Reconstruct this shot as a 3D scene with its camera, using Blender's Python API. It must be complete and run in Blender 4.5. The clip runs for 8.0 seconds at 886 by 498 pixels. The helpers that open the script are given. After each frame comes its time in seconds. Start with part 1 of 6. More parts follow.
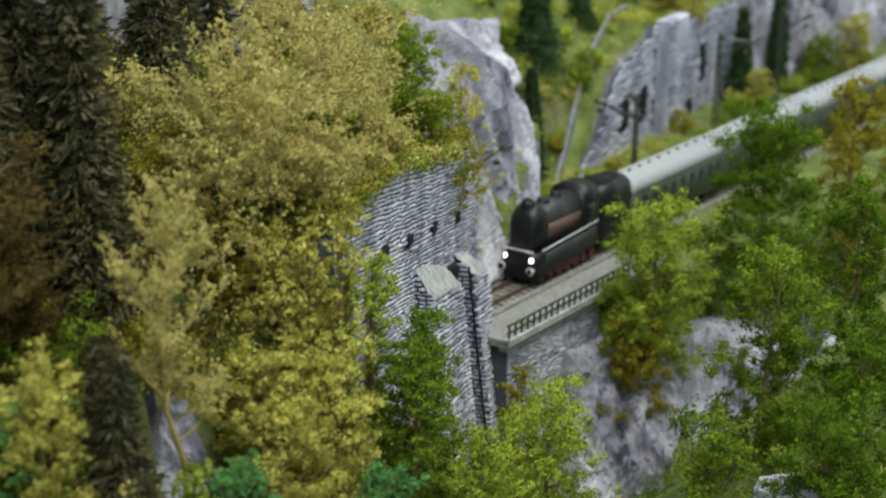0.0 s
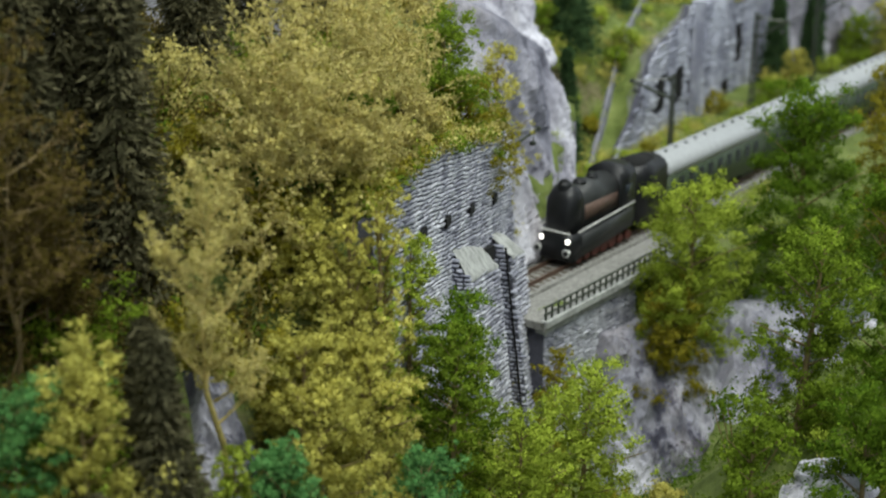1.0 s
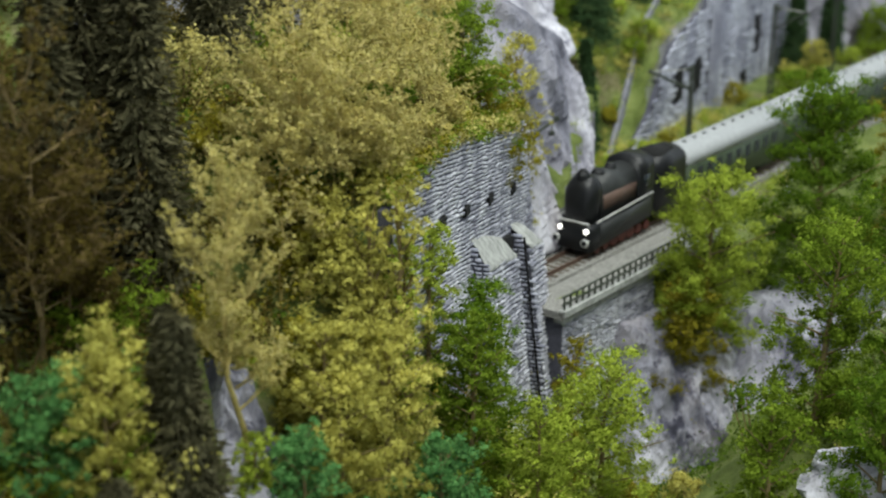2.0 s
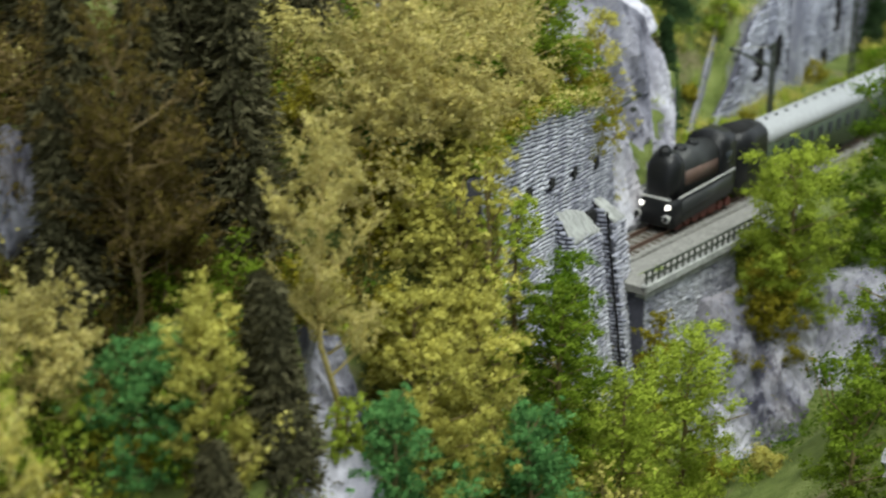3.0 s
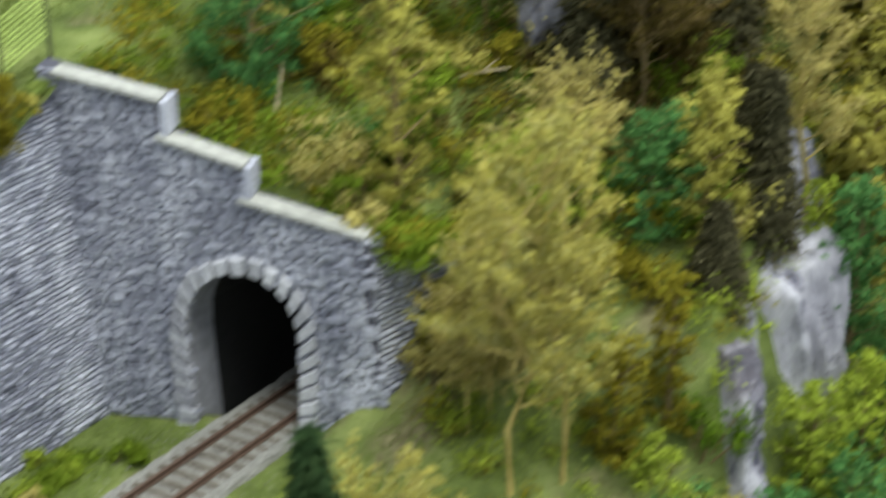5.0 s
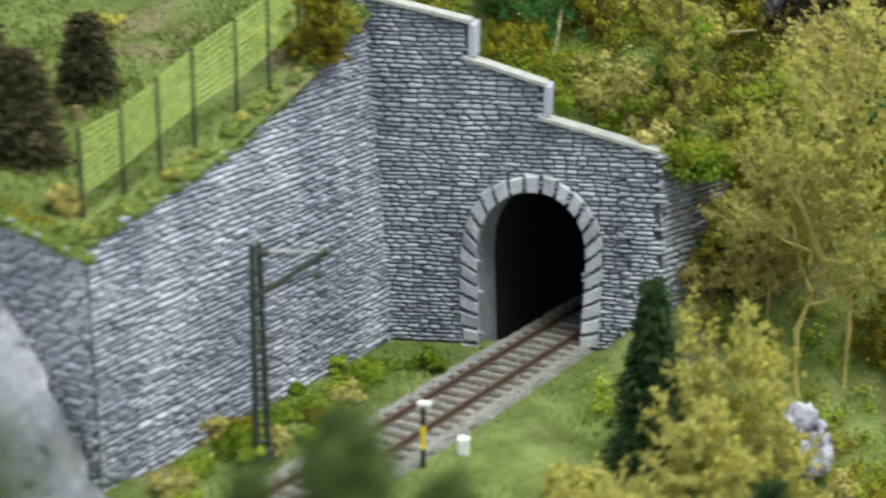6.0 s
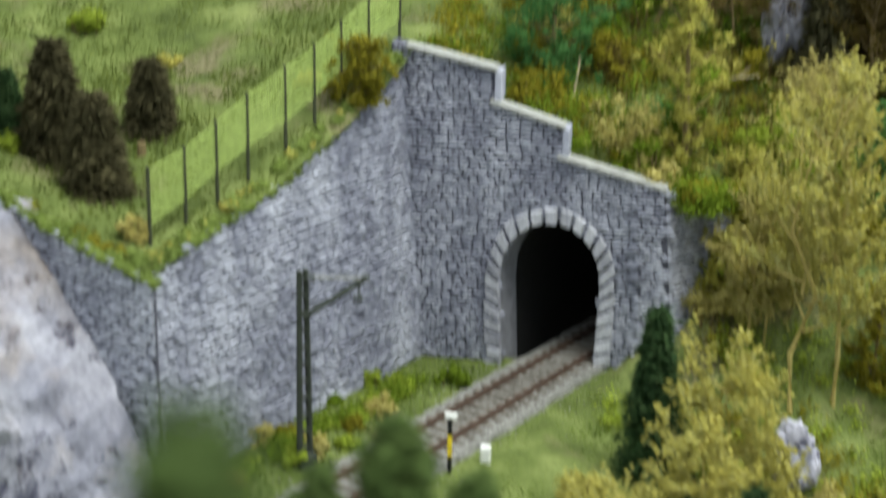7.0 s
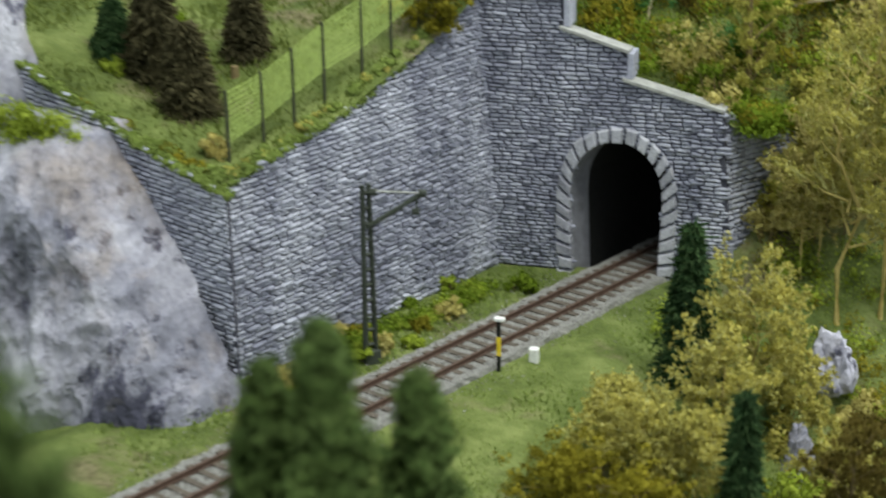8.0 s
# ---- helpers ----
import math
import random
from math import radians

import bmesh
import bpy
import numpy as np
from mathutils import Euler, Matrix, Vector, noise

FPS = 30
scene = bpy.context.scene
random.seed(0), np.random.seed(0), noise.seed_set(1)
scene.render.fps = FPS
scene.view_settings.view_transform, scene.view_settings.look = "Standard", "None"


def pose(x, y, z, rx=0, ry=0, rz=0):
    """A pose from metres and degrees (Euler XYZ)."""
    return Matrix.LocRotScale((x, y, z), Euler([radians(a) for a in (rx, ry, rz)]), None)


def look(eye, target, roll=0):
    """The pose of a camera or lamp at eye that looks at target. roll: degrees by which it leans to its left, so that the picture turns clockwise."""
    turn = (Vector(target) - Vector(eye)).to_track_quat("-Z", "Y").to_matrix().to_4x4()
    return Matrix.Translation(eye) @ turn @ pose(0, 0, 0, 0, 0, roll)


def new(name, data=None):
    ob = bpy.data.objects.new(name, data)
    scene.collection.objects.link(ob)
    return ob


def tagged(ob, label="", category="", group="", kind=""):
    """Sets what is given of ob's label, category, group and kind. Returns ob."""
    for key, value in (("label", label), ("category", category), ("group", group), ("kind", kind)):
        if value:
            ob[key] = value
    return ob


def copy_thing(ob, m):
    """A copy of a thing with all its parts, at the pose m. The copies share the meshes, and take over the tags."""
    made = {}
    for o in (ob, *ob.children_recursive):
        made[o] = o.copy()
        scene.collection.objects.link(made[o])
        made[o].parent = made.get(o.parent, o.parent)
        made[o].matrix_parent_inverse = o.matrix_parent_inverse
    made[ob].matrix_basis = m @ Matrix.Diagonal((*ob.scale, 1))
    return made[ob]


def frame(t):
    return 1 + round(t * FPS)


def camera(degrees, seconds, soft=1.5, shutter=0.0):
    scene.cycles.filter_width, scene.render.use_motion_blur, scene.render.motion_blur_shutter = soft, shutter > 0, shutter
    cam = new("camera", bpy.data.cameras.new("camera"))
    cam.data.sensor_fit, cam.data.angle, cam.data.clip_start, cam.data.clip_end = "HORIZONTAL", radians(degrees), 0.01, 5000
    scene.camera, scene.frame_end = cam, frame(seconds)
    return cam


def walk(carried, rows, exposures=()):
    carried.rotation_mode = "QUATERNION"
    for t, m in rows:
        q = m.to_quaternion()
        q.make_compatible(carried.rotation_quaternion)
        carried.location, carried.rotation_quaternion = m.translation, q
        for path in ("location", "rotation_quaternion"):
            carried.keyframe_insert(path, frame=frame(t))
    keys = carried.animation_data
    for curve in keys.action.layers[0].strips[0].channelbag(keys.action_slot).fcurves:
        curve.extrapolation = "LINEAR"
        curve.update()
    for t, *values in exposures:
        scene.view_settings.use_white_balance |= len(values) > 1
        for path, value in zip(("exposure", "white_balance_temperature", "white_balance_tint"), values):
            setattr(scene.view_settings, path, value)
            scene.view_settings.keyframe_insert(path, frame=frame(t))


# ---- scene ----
# ---------------------------------------------------------------- camera
cam = camera(30.837, 8.0, soft=2.0, shutter=0.65)
WALK = [
    (0, look((0.2654, -0.4098, 0.3238), (0.3202, 0.3461, 0.0677), 0.57)),
    (0.2, look((0.2646, -0.4082, 0.3231), (0.3168, 0.3469, 0.0640), 0.57)),
    (0.5, look((0.2635, -0.4058, 0.3221), (0.3109, 0.3496, 0.0630), 0.37)),
    (0.8, look((0.2619, -0.4053, 0.3222), (0.3059, 0.3495, 0.0609), 0.41)),
    (1, look((0.2608, -0.4050, 0.3223), (0.3019, 0.3487, 0.0571), 0.37)),
    (1.2, look((0.2608, -0.4050, 0.3223), (0.3010, 0.3478, 0.0546), 0.55)),
    (2.3, look((0.2586, -0.4103, 0.3213), (0.2839, 0.3425, 0.0516), -0.01)),
    (2.5, look((0.2566, -0.4117, 0.3205), (0.2736, 0.3405, 0.0485), -0.04)),
    (2.7, look((0.2548, -0.4137, 0.3199), (0.2640, 0.3379, 0.0459), -0.26)),
    (3, look((0.2520, -0.4166, 0.3190), (0.2501, 0.3343, 0.0429), -0.34)),
    (3.2, look((0.2470, -0.4259, 0.3210), (0.2386, 0.3243, 0.0433), -0.11)),
    (3.4, look((0.2419, -0.4352, 0.3229), (0.2224, 0.3141, 0.0436), -0.13)),
    (3.5, look((0.2394, -0.4399, 0.3239), (0.2157, 0.3087, 0.0427), 0.02)),
    (3.6, look((0.2361, -0.4458, 0.3253), (0.2036, 0.2992, 0.0357), 0.33)),
    (3.8, look((0.2296, -0.4577, 0.3280), (0.1800, 0.2820, 0.0272), 0.34)),
    (4, look((0.2230, -0.4695, 0.3308), (0.1565, 0.2658, 0.0227), 0.34)),
    (4.1, look((0.2191, -0.4744, 0.3302), (0.1482, 0.2600, 0.0211), 0.21)),
    (4.3, look((0.2114, -0.4843, 0.3289), (0.1278, 0.2463, 0.0138), 0.16)),
    (4.4, look((0.2075, -0.4892, 0.3282), (0.1142, 0.2393, 0.0111), -0.11)),
    (4.5, look((0.2036, -0.4941, 0.3276), (0.1056, 0.2332, 0.0092), -0.19)),
    (4.6, look((0.1966, -0.5003, 0.3261), (0.0920, 0.2245, 0.0040), -0.29)),
    (4.8, look((0.1825, -0.5128, 0.3230), (0.0677, 0.2093, -0.0017), -0.48)),
    (4.9, look((0.1755, -0.5190, 0.3214), (0.0580, 0.2023, -0.0040), -0.56)),
    (5, look((0.1685, -0.5252, 0.3199), (0.0431, 0.1919, -0.0119), -0.50)),
    (5.1, look((0.1571, -0.5299, 0.3165), (0.0333, 0.1854, -0.0197), -0.32)),
    (5.2, look((0.1457, -0.5346, 0.3130), (0.0163, 0.1773, -0.0281), -0.35)),
    (6.3, look((0.0493, -0.6494, 0.2089), (-0.0669, 0.1160, 0.0073), 0.18)),
    (6.5, look((0.0523, -0.6589, 0.2142), (-0.0689, 0.1062, 0.0140), -0.05)),
    (6.7, look((0.0582, -0.6673, 0.2284), (-0.0640, 0.0954, 0.0202), 0.20)),
    (6.9, look((0.0641, -0.6757, 0.2427), (-0.0625, 0.0863, 0.0345), 0.36)),
    (7, look((0.0671, -0.6799, 0.2498), (-0.0625, 0.0765, 0.0241), 0.68)),
    (7.1, look((0.0757, -0.6796, 0.2518), (-0.0658, 0.0708, 0.0131), 0.53)),
    (7.2, look((0.0843, -0.6792, 0.2538), (-0.0730, 0.0632, 0.0008), 0.11)),
    (7.3, look((0.0928, -0.6789, 0.2558), (-0.0745, 0.0585, -0.0054), -0.15)),
    (7.4, look((0.1014, -0.6785, 0.2578), (-0.0765, 0.0527, -0.0134), -0.34)),
    (7.5, look((0.1100, -0.6782, 0.2598), (-0.0784, 0.0481, -0.0175), -0.56)),
    (7.6, look((0.1162, -0.6858, 0.2623), (-0.0788, 0.0383, -0.0163), -0.73)),
    (7.8, look((0.1286, -0.7009, 0.2674), (-0.0814, 0.0193, -0.0104), -0.61)),
    (8, look((0.1410, -0.7161, 0.2725), (-0.0882, 0.0003, 0.0001), -0.99)),
]
walk(cam, WALK, [(0.0, 0.02), (2.5, 0.12), (3.5, 0.32), (4.5, 0.42), (5.2, 0.33), (6.5, 0.46), (7.2, 0.2), (8.0, 0.0)])
cam.data.dof.use_dof = True
cam.data.dof.focus_distance = 0.72
cam.data.dof.aperture_fstop = 13.0

# ---------------------------------------------------------------- light of the hall
world = bpy.data.worlds.new("hall_light")
scene.world = world
world.use_nodes = True
wn = world.node_tree.nodes
wn["Background"].inputs[0].default_value = (0.84, 0.95, 1.0, 1)
wn["Background"].inputs[1].default_value = 0.66


def lamp(name, m, size, watts, colour):
    data = bpy.data.lights.new(name, "AREA")
    data.shape, data.size, data.size_y = "RECTANGLE", size[0], size[1]
    data.energy, data.color = watts, colour
    ob = new(name, data)
    ob.matrix_world = m
    return ob


lamp("ceiling_lamp", look((0.55, -0.55, 1.9), (0.15, 0.15, 0)), (1.3, 0.7), 40, (0.96, 1.0, 0.93))
lamp("ceiling_lamp", look((0.9, 0.8, 2.0), (0.5, 0.6, 0)), (1.0, 0.7), 20, (0.96, 1.0, 0.95))


# ---------------------------------------------------------------- materials
def material(name, rough=0.9, metal=0.0):
    m = bpy.data.materials.new(name)
    m.use_nodes = True
    nt = m.node_tree
    bsdf = nt.nodes["Principled BSDF"]
    bsdf.inputs["Roughness"].default_value = rough
    bsdf.inputs["Metallic"].default_value = metal
    bsdf.inputs["Specular IOR Level"].default_value = 0.25
    return m, nt, bsdf


def place(nt):
    return nt.nodes.new("ShaderNodeNewGeometry").outputs["Position"]


def noise_tex(nt, vec, scale, detail=6.0, rough=0.6):
    n = nt.nodes.new("ShaderNodeTexNoise")
    n.inputs["Scale"].default_value, n.inputs["Detail"].default_value, n.inputs["Roughness"].default_value = scale, detail, rough
    nt.links.new(vec, n.inputs["Vector"])
    return n.outputs["Fac"]


def ramp(nt, fac, stops):
    r = nt.nodes.new("ShaderNodeValToRGB")
    el = r.color_ramp.elements
    while len(el) < len(stops):
        el.new(0.5)
    for e, (p, c) in zip(el, stops):
        e.position, e.color = p, (*c, 1)
    nt.links.new(fac, r.inputs["Fac"])
    return r.outputs["Color"]


def mix(nt, fac, a, b, kind="MIX"):
    n = nt.nodes.new("ShaderNodeMix")
    n.data_type, n.blend_type = "RGBA", kind
    for sock, v in ((n.inputs[0], fac), (n.inputs[6], a), (n.inputs[7], b)):
        if isinstance(v, (int, float)):
            sock.default_value = v
        elif isinstance(v, tuple):
            sock.default_value = (*v, 1)
        else:
            nt.links.new(v, sock)
    return n.outputs[2]


def bump(nt, bsdf, height, strength=0.5, distance=0.001):
    b = nt.nodes.new("ShaderNodeBump")
    b.inputs["Strength"].default_value, b.inputs["Distance"].default_value = strength, distance
    nt.links.new(height, b.inputs["Height"])
    nt.links.new(b.outputs["Normal"], bsdf.inputs["Normal"])


def plain(name, colour, rough=0.8, metal=0.0, vary=0.25, scale=400.0):
    m, nt, bsdf = material(name, rough, metal)
    f = noise_tex(nt, place(nt), scale)
    dark, light = tuple(c * (1 - vary) for c in colour), tuple(min(1, c * (1 + vary)) for c in colour)
    nt.links.new(ramp(nt, f, [(0.3, dark), (0.7, light)]), bsdf.inputs["Base Color"])
    bump(nt, bsdf, f, 0.3, 0.0005)
    return m


def island(nt):
    return nt.nodes.new("ShaderNodeNewGeometry").outputs["Random Per Island"]


def object_random(nt):
    return nt.nodes.new("ShaderNodeObjectInfo").outputs["Random"]


def stone_material(name, dark, light, chalk):
    """Hand-painted masonry: every stone its own grey, dry-brushed with chalky white in patches."""
    m, nt, bsdf = material(name, 0.85)
    own = nt.nodes.new("ShaderNodeMath")
    own.operation = "ADD"
    nt.links.new(island(nt), own.inputs[0])
    nt.links.new(object_random(nt), own.inputs[1])
    frac = nt.nodes.new("ShaderNodeMath")
    frac.operation = "FRACT"
    nt.links.new(own.outputs[0], frac.inputs[0])
    base = ramp(nt, frac.outputs[0], [(0.0, dark), (0.5, tuple((a + b) / 2 for a, b in zip(dark, light))), (1.0, light)])
    drop = nt.nodes.new("ShaderNodeMapping")
    drop.inputs["Scale"].default_value = (1, 1, 0.45)
    nt.links.new(place(nt), drop.inputs["Vector"])
    patch = ramp(nt, noise_tex(nt, drop.outputs[0], 36, 6, 0.65), [(0.44, (0, 0, 0)), (0.62, (0.55, 0.55, 0.55)), (0.78, (0.95, 0.95, 0.95))])
    fine = noise_tex(nt, place(nt), 900, 4)
    brushed = mix(nt, patch, base, chalk)
    speck = ramp(nt, fine, [(0.35, (0.72, 0.72, 0.74)), (0.7, (1.12, 1.12, 1.12))])
    nt.links.new(mix(nt, 1.0, brushed, speck, "MULTIPLY"), bsdf.inputs["Base Color"])
    bump(nt, bsdf, fine, 0.5, 0.0006)
    return m


def foliage(name, dark, mid, light, hole=0.575, rough=0.95):
    """Ground foam or flock: many flakes with ragged edges, each of its own shade, with drifts of tone through the crown."""
    m, nt, bsdf = material(name, rough)
    own = ramp(nt, island(nt), [(0.0, dark), (0.5, mid), (1.0, light)])
    drift = ramp(nt, noise_tex(nt, place(nt), 60, 3), [(0.3, (0.7, 0.72, 0.66)), (0.7, (1.2, 1.18, 1.05))])
    grain = ramp(nt, noise_tex(nt, place(nt), 1400, 2), [(0.3, (0.74, 0.74, 0.72)), (0.7, (1.24, 1.24, 1.2))])
    col = mix(nt, 1.0, mix(nt, 1.0, own, drift, "MULTIPLY"), grain, "MULTIPLY")
    nt.links.new(col, bsdf.inputs["Base Color"])
    bsdf.inputs["Specular IOR Level"].default_value = 0.1
    tr = nt.nodes.new("ShaderNodeBsdfTranslucent")
    nt.links.new(col, tr.inputs["Color"])
    add = nt.nodes.new("ShaderNodeMixShader")
    add.inputs[0].default_value = 0.4
    nt.links.new(bsdf.outputs[0], add.inputs[1])
    nt.links.new(tr.outputs[0], add.inputs[2])
    ragged = nt.nodes.new("ShaderNodeMath")
    ragged.operation = "GREATER_THAN"
    ragged.inputs[1].default_value = hole
    nt.links.new(noise_tex(nt, place(nt), 1250, 2, 0.5), ragged.inputs[0])
    gap = nt.nodes.new("ShaderNodeBsdfTransparent")
    cut = nt.nodes.new("ShaderNodeMixShader")
    nt.links.new(ragged.outputs[0], cut.inputs[0])
    nt.links.new(add.outputs[0], cut.inputs[1])
    nt.links.new(gap.outputs[0], cut.inputs[2])
    nt.links.new(cut.outputs[0], nt.nodes["Material Output"].inputs["Surface"])
    return m


def rock_material(name, upright=1.0, dark=0.0, stained=0.75):
    """Cast plaster rock: broad white, grey and lilac washes, ochre runs and dark washes in the hollows. upright: how far its strata stand on end."""
    m, nt, bsdf = material(name, 0.8)
    p = place(nt)
    stretch = nt.nodes.new("ShaderNodeMapping")
    stretch.inputs["Scale"].default_value = (1, 1, 1 / upright)
    stretch.inputs["Rotation"].default_value = (0.25, 0.3, 0)
    nt.links.new(p, stretch.inputs["Vector"])
    q = stretch.outputs[0]
    big = noise_tex(nt, q, 12, 7, 0.6)
    small = noise_tex(nt, q, 60, 9, 0.66)
    fine = noise_tex(nt, q, 420, 6, 0.6)
    k = 0.94 - dark
    base = ramp(nt, big, [(0.32, (0.11 * k, 0.11 * k, 0.14 * k)), (0.42, (0.26 * k, 0.26 * k, 0.31 * k)), (0.50, (0.43 * k, 0.42 * k, 0.48 * k)), (0.62, (0.70 * k, 0.69 * k, 0.75 * k))])
    wash = ramp(nt, small, [(0.30, (0.36, 0.36, 0.40)), (0.42, (0.80, 0.80, 0.83)), (0.54, (0.98, 0.98, 1.0)), (0.70, (1.22, 1.22, 1.2))])
    hollow = ramp(nt, noise_tex(nt, q, 26, 6, 0.72), [(0.40, (0.30, 0.30, 0.36)), (0.45, (1, 1, 1))])
    pits = ramp(nt, noise_tex(nt, p, 75, 8, 0.75), [(0.36, (0.22, 0.21, 0.25)), (0.41, (1, 1, 1))])
    stain = ramp(nt, noise_tex(nt, p, 9, 6, 0.65), [(0.55, (0, 0, 0)), (0.66, (stained, stained, stained))])
    col = mix(nt, 1.0, mix(nt, 1.0, base, wash, "MULTIPLY"), mix(nt, 1.0, hollow, pits, "MULTIPLY"), "MULTIPLY")
    col = mix(nt, stain, col, mix(nt, 1.0, wash, (0.40, 0.335, 0.29), "MULTIPLY"))
    nt.links.new(mix(nt, 1.0, col, ramp(nt, fine, [(0.3, (0.82, 0.82, 0.82)), (0.7, (1.12, 1.12, 1.12))]), "MULTIPLY"), bsdf.inputs["Base Color"])
    bump(nt, bsdf, small, 1.0, 0.0035)
    return m


def ground_material(name):
    """Static grass and flock on plaster; steep faces show the painted plaster rock."""
    m, nt, bsdf = material(name, 0.95)
    p = place(nt)
    grass = ramp(nt, noise_tex(nt, p, 35, 6, 0.65), [(0.3, (0.06, 0.083, 0.018)), (0.5, (0.13, 0.168, 0.042)), (0.7, (0.24, 0.28, 0.09))])
    soil = ramp(nt, noise_tex(nt, p, 300, 4), [(0.3, (0.09, 0.075, 0.035)), (0.7, (0.27, 0.24, 0.13))])
    blot = ramp(nt, noise_tex(nt, p, 22, 4), [(0.55, (0, 0, 0)), (0.66, (0.9, 0.9, 0.9))])
    green = mix(nt, blot, grass, soil)
    geo = nt.nodes.new("ShaderNodeNewGeometry")
    sep = nt.nodes.new("ShaderNodeSeparateXYZ")
    nt.links.new(geo.outputs["True Normal"], sep.inputs[0])
    steep = ramp(nt, sep.outputs["Z"], [(0.05, (1, 1, 1)), (0.14, (0, 0, 0))])
    rock = ramp(nt, noise_tex(nt, p, 40, 8, 0.65), [(0.3, (0.06, 0.06, 0.07)), (0.5, (0.22, 0.22, 0.24)), (0.7, (0.42, 0.41, 0.43))])
    nt.links.new(mix(nt, steep, green, rock), bsdf.inputs["Base Color"])
    bump(nt, bsdf, noise_tex(nt, p, 500, 5), 0.9, 0.002)
    return m


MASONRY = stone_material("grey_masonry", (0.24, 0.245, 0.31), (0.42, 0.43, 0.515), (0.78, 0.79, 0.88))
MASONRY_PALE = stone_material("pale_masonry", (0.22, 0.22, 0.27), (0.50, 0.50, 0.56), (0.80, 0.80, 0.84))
RINGSTONE = stone_material("ring_stone", (0.25, 0.25, 0.29), (0.46, 0.46, 0.51), (0.78, 0.78, 0.82))
MORTAR = plain("dark_mortar", (0.08, 0.08, 0.104), 0.95)
COPING = plain("pale_coping", (0.36, 0.36, 0.34), 0.8, scale=250)
CONCRETE = plain("concrete", (0.32, 0.325, 0.31), 0.9, vary=0.4, scale=180)
# Flat black: coal, and the shade painted into tunnel, gaps and openings.
COAL_AND_SHADE = plain("tunnel_soot", (0.012, 0.012, 0.012), 0.95)
JAMB = plain("tunnel_lining", (0.2, 0.2, 0.225), 0.9, scale=160)
ROCK = rock_material("plaster_rock", 1.5)
STRATA = rock_material("upright_plaster_rock", 3.2, 0.14, 0.25)
CHALK = rock_material("white_plaster_rock", 1.0, -0.35, 0.1)
GROUND = ground_material("meadow_ground")
BALLAST = plain("ballast", (0.22, 0.215, 0.2), 0.95, vary=0.5, scale=900)
RUST = plain("rusty_rail", (0.115, 0.074, 0.056), 0.6, 0.3)
SLEEPER = plain("sleeper_wood", (0.105, 0.088, 0.07), 0.9)
MAST_STEEL = plain("mast_paint", (0.05, 0.058, 0.045), 0.6)
BARK = plain("bark", (0.2, 0.15, 0.07), 0.9)
BARK_YELLOW = plain("yellow_bark", (0.48, 0.385, 0.13), 0.9)
TWIG = {
    "straw": plain("straw_twig", (0.52, 0.44, 0.17), 0.95),
    "yellow": plain("yellow_twig", (0.52, 0.50, 0.19), 0.95),
    "brown": plain("brown_twig", (0.16, 0.11, 0.045), 0.95),
}
BARK_DARK = plain("dark_bark", (0.05, 0.035, 0.02), 0.9)
LEAF = {
    "green": foliage("leaf_green", (0.102, 0.155, 0.013), (0.163, 0.243, 0.0218), (0.262, 0.358, 0.0447)),
    "light": foliage("leaf_light", (0.215, 0.283, 0.0329), (0.324, 0.407, 0.0532), (0.448, 0.529, 0.0912)),
    "yellow": foliage("leaf_yellow", (0.377, 0.343, 0.0924), (0.538, 0.491, 0.141), (0.694, 0.636, 0.215)),
    "olive": foliage("leaf_olive", (0.331, 0.31, 0.0721), (0.472, 0.443, 0.11), (0.609, 0.573, 0.168)),
    "ochre": foliage("leaf_ochre", (0.169, 0.15, 0.0146), (0.26, 0.231, 0.0243), (0.364, 0.321, 0.0436)),
    "teal": foliage("leaf_teal", (0.0636, 0.174, 0.057), (0.103, 0.262, 0.0891), (0.182, 0.373, 0.13)),
    "dark": foliage("leaf_dark", (0.0596, 0.112, 0.00872), (0.0939, 0.17, 0.0125), (0.165, 0.255, 0.0229)),
    "straw": foliage("leaf_straw", (0.356, 0.308, 0.105), (0.508, 0.446, 0.165), (0.648, 0.583, 0.25)),
    "brown": foliage("leaf_brown", (0.0745, 0.0582, 0.0142), (0.112, 0.0873, 0.0218), (0.169, 0.131, 0.0345)),
    "fir": foliage("needle_fir", (0.0507, 0.0497, 0.0275), (0.105, 0.0975, 0.0567), (0.195, 0.181, 0.113), 1.0),
    "shrub": foliage("needle_shrub", (0.0585, 0.054, 0.0297), (0.107, 0.0945, 0.054), (0.176, 0.159, 0.0945), 1.0),
    "conifer": foliage("needle_green", (0.0238, 0.051, 0.0238), (0.0553, 0.111, 0.0467), (0.111, 0.178, 0.0808), 1.0),
    "evergreen": foliage("evergreen_foam", (0.0616, 0.101, 0.0317), (0.0916, 0.142, 0.0451), (0.139, 0.198, 0.0723)),
    "meadow": foliage("meadow_blades", (0.115, 0.15, 0.035), (0.155, 0.195, 0.05), (0.215, 0.255, 0.08), 1.0),
    "grass": foliage("grass_blades", (0.164, 0.225, 0.0552), (0.215, 0.286, 0.078), (0.29, 0.362, 0.118), 1.0),
}


# ---------------------------------------------------------------- mesh helpers
def link(name, verts, faces, mat, parent=None, smooth=False, normals=None):
    me = bpy.data.meshes.new(name)
    me.from_pydata([tuple(map(float, v)) for v in verts], [], faces)
    me.materials.append(mat)
    if smooth or normals is not None:
        me.polygons.foreach_set("use_smooth", [True] * len(me.polygons))
    if normals is not None:
        me.normals_split_custom_set_from_vertices(normals)
    me.update()
    ob = new(name, me)
    if parent:
        ob.parent = parent
    return ob


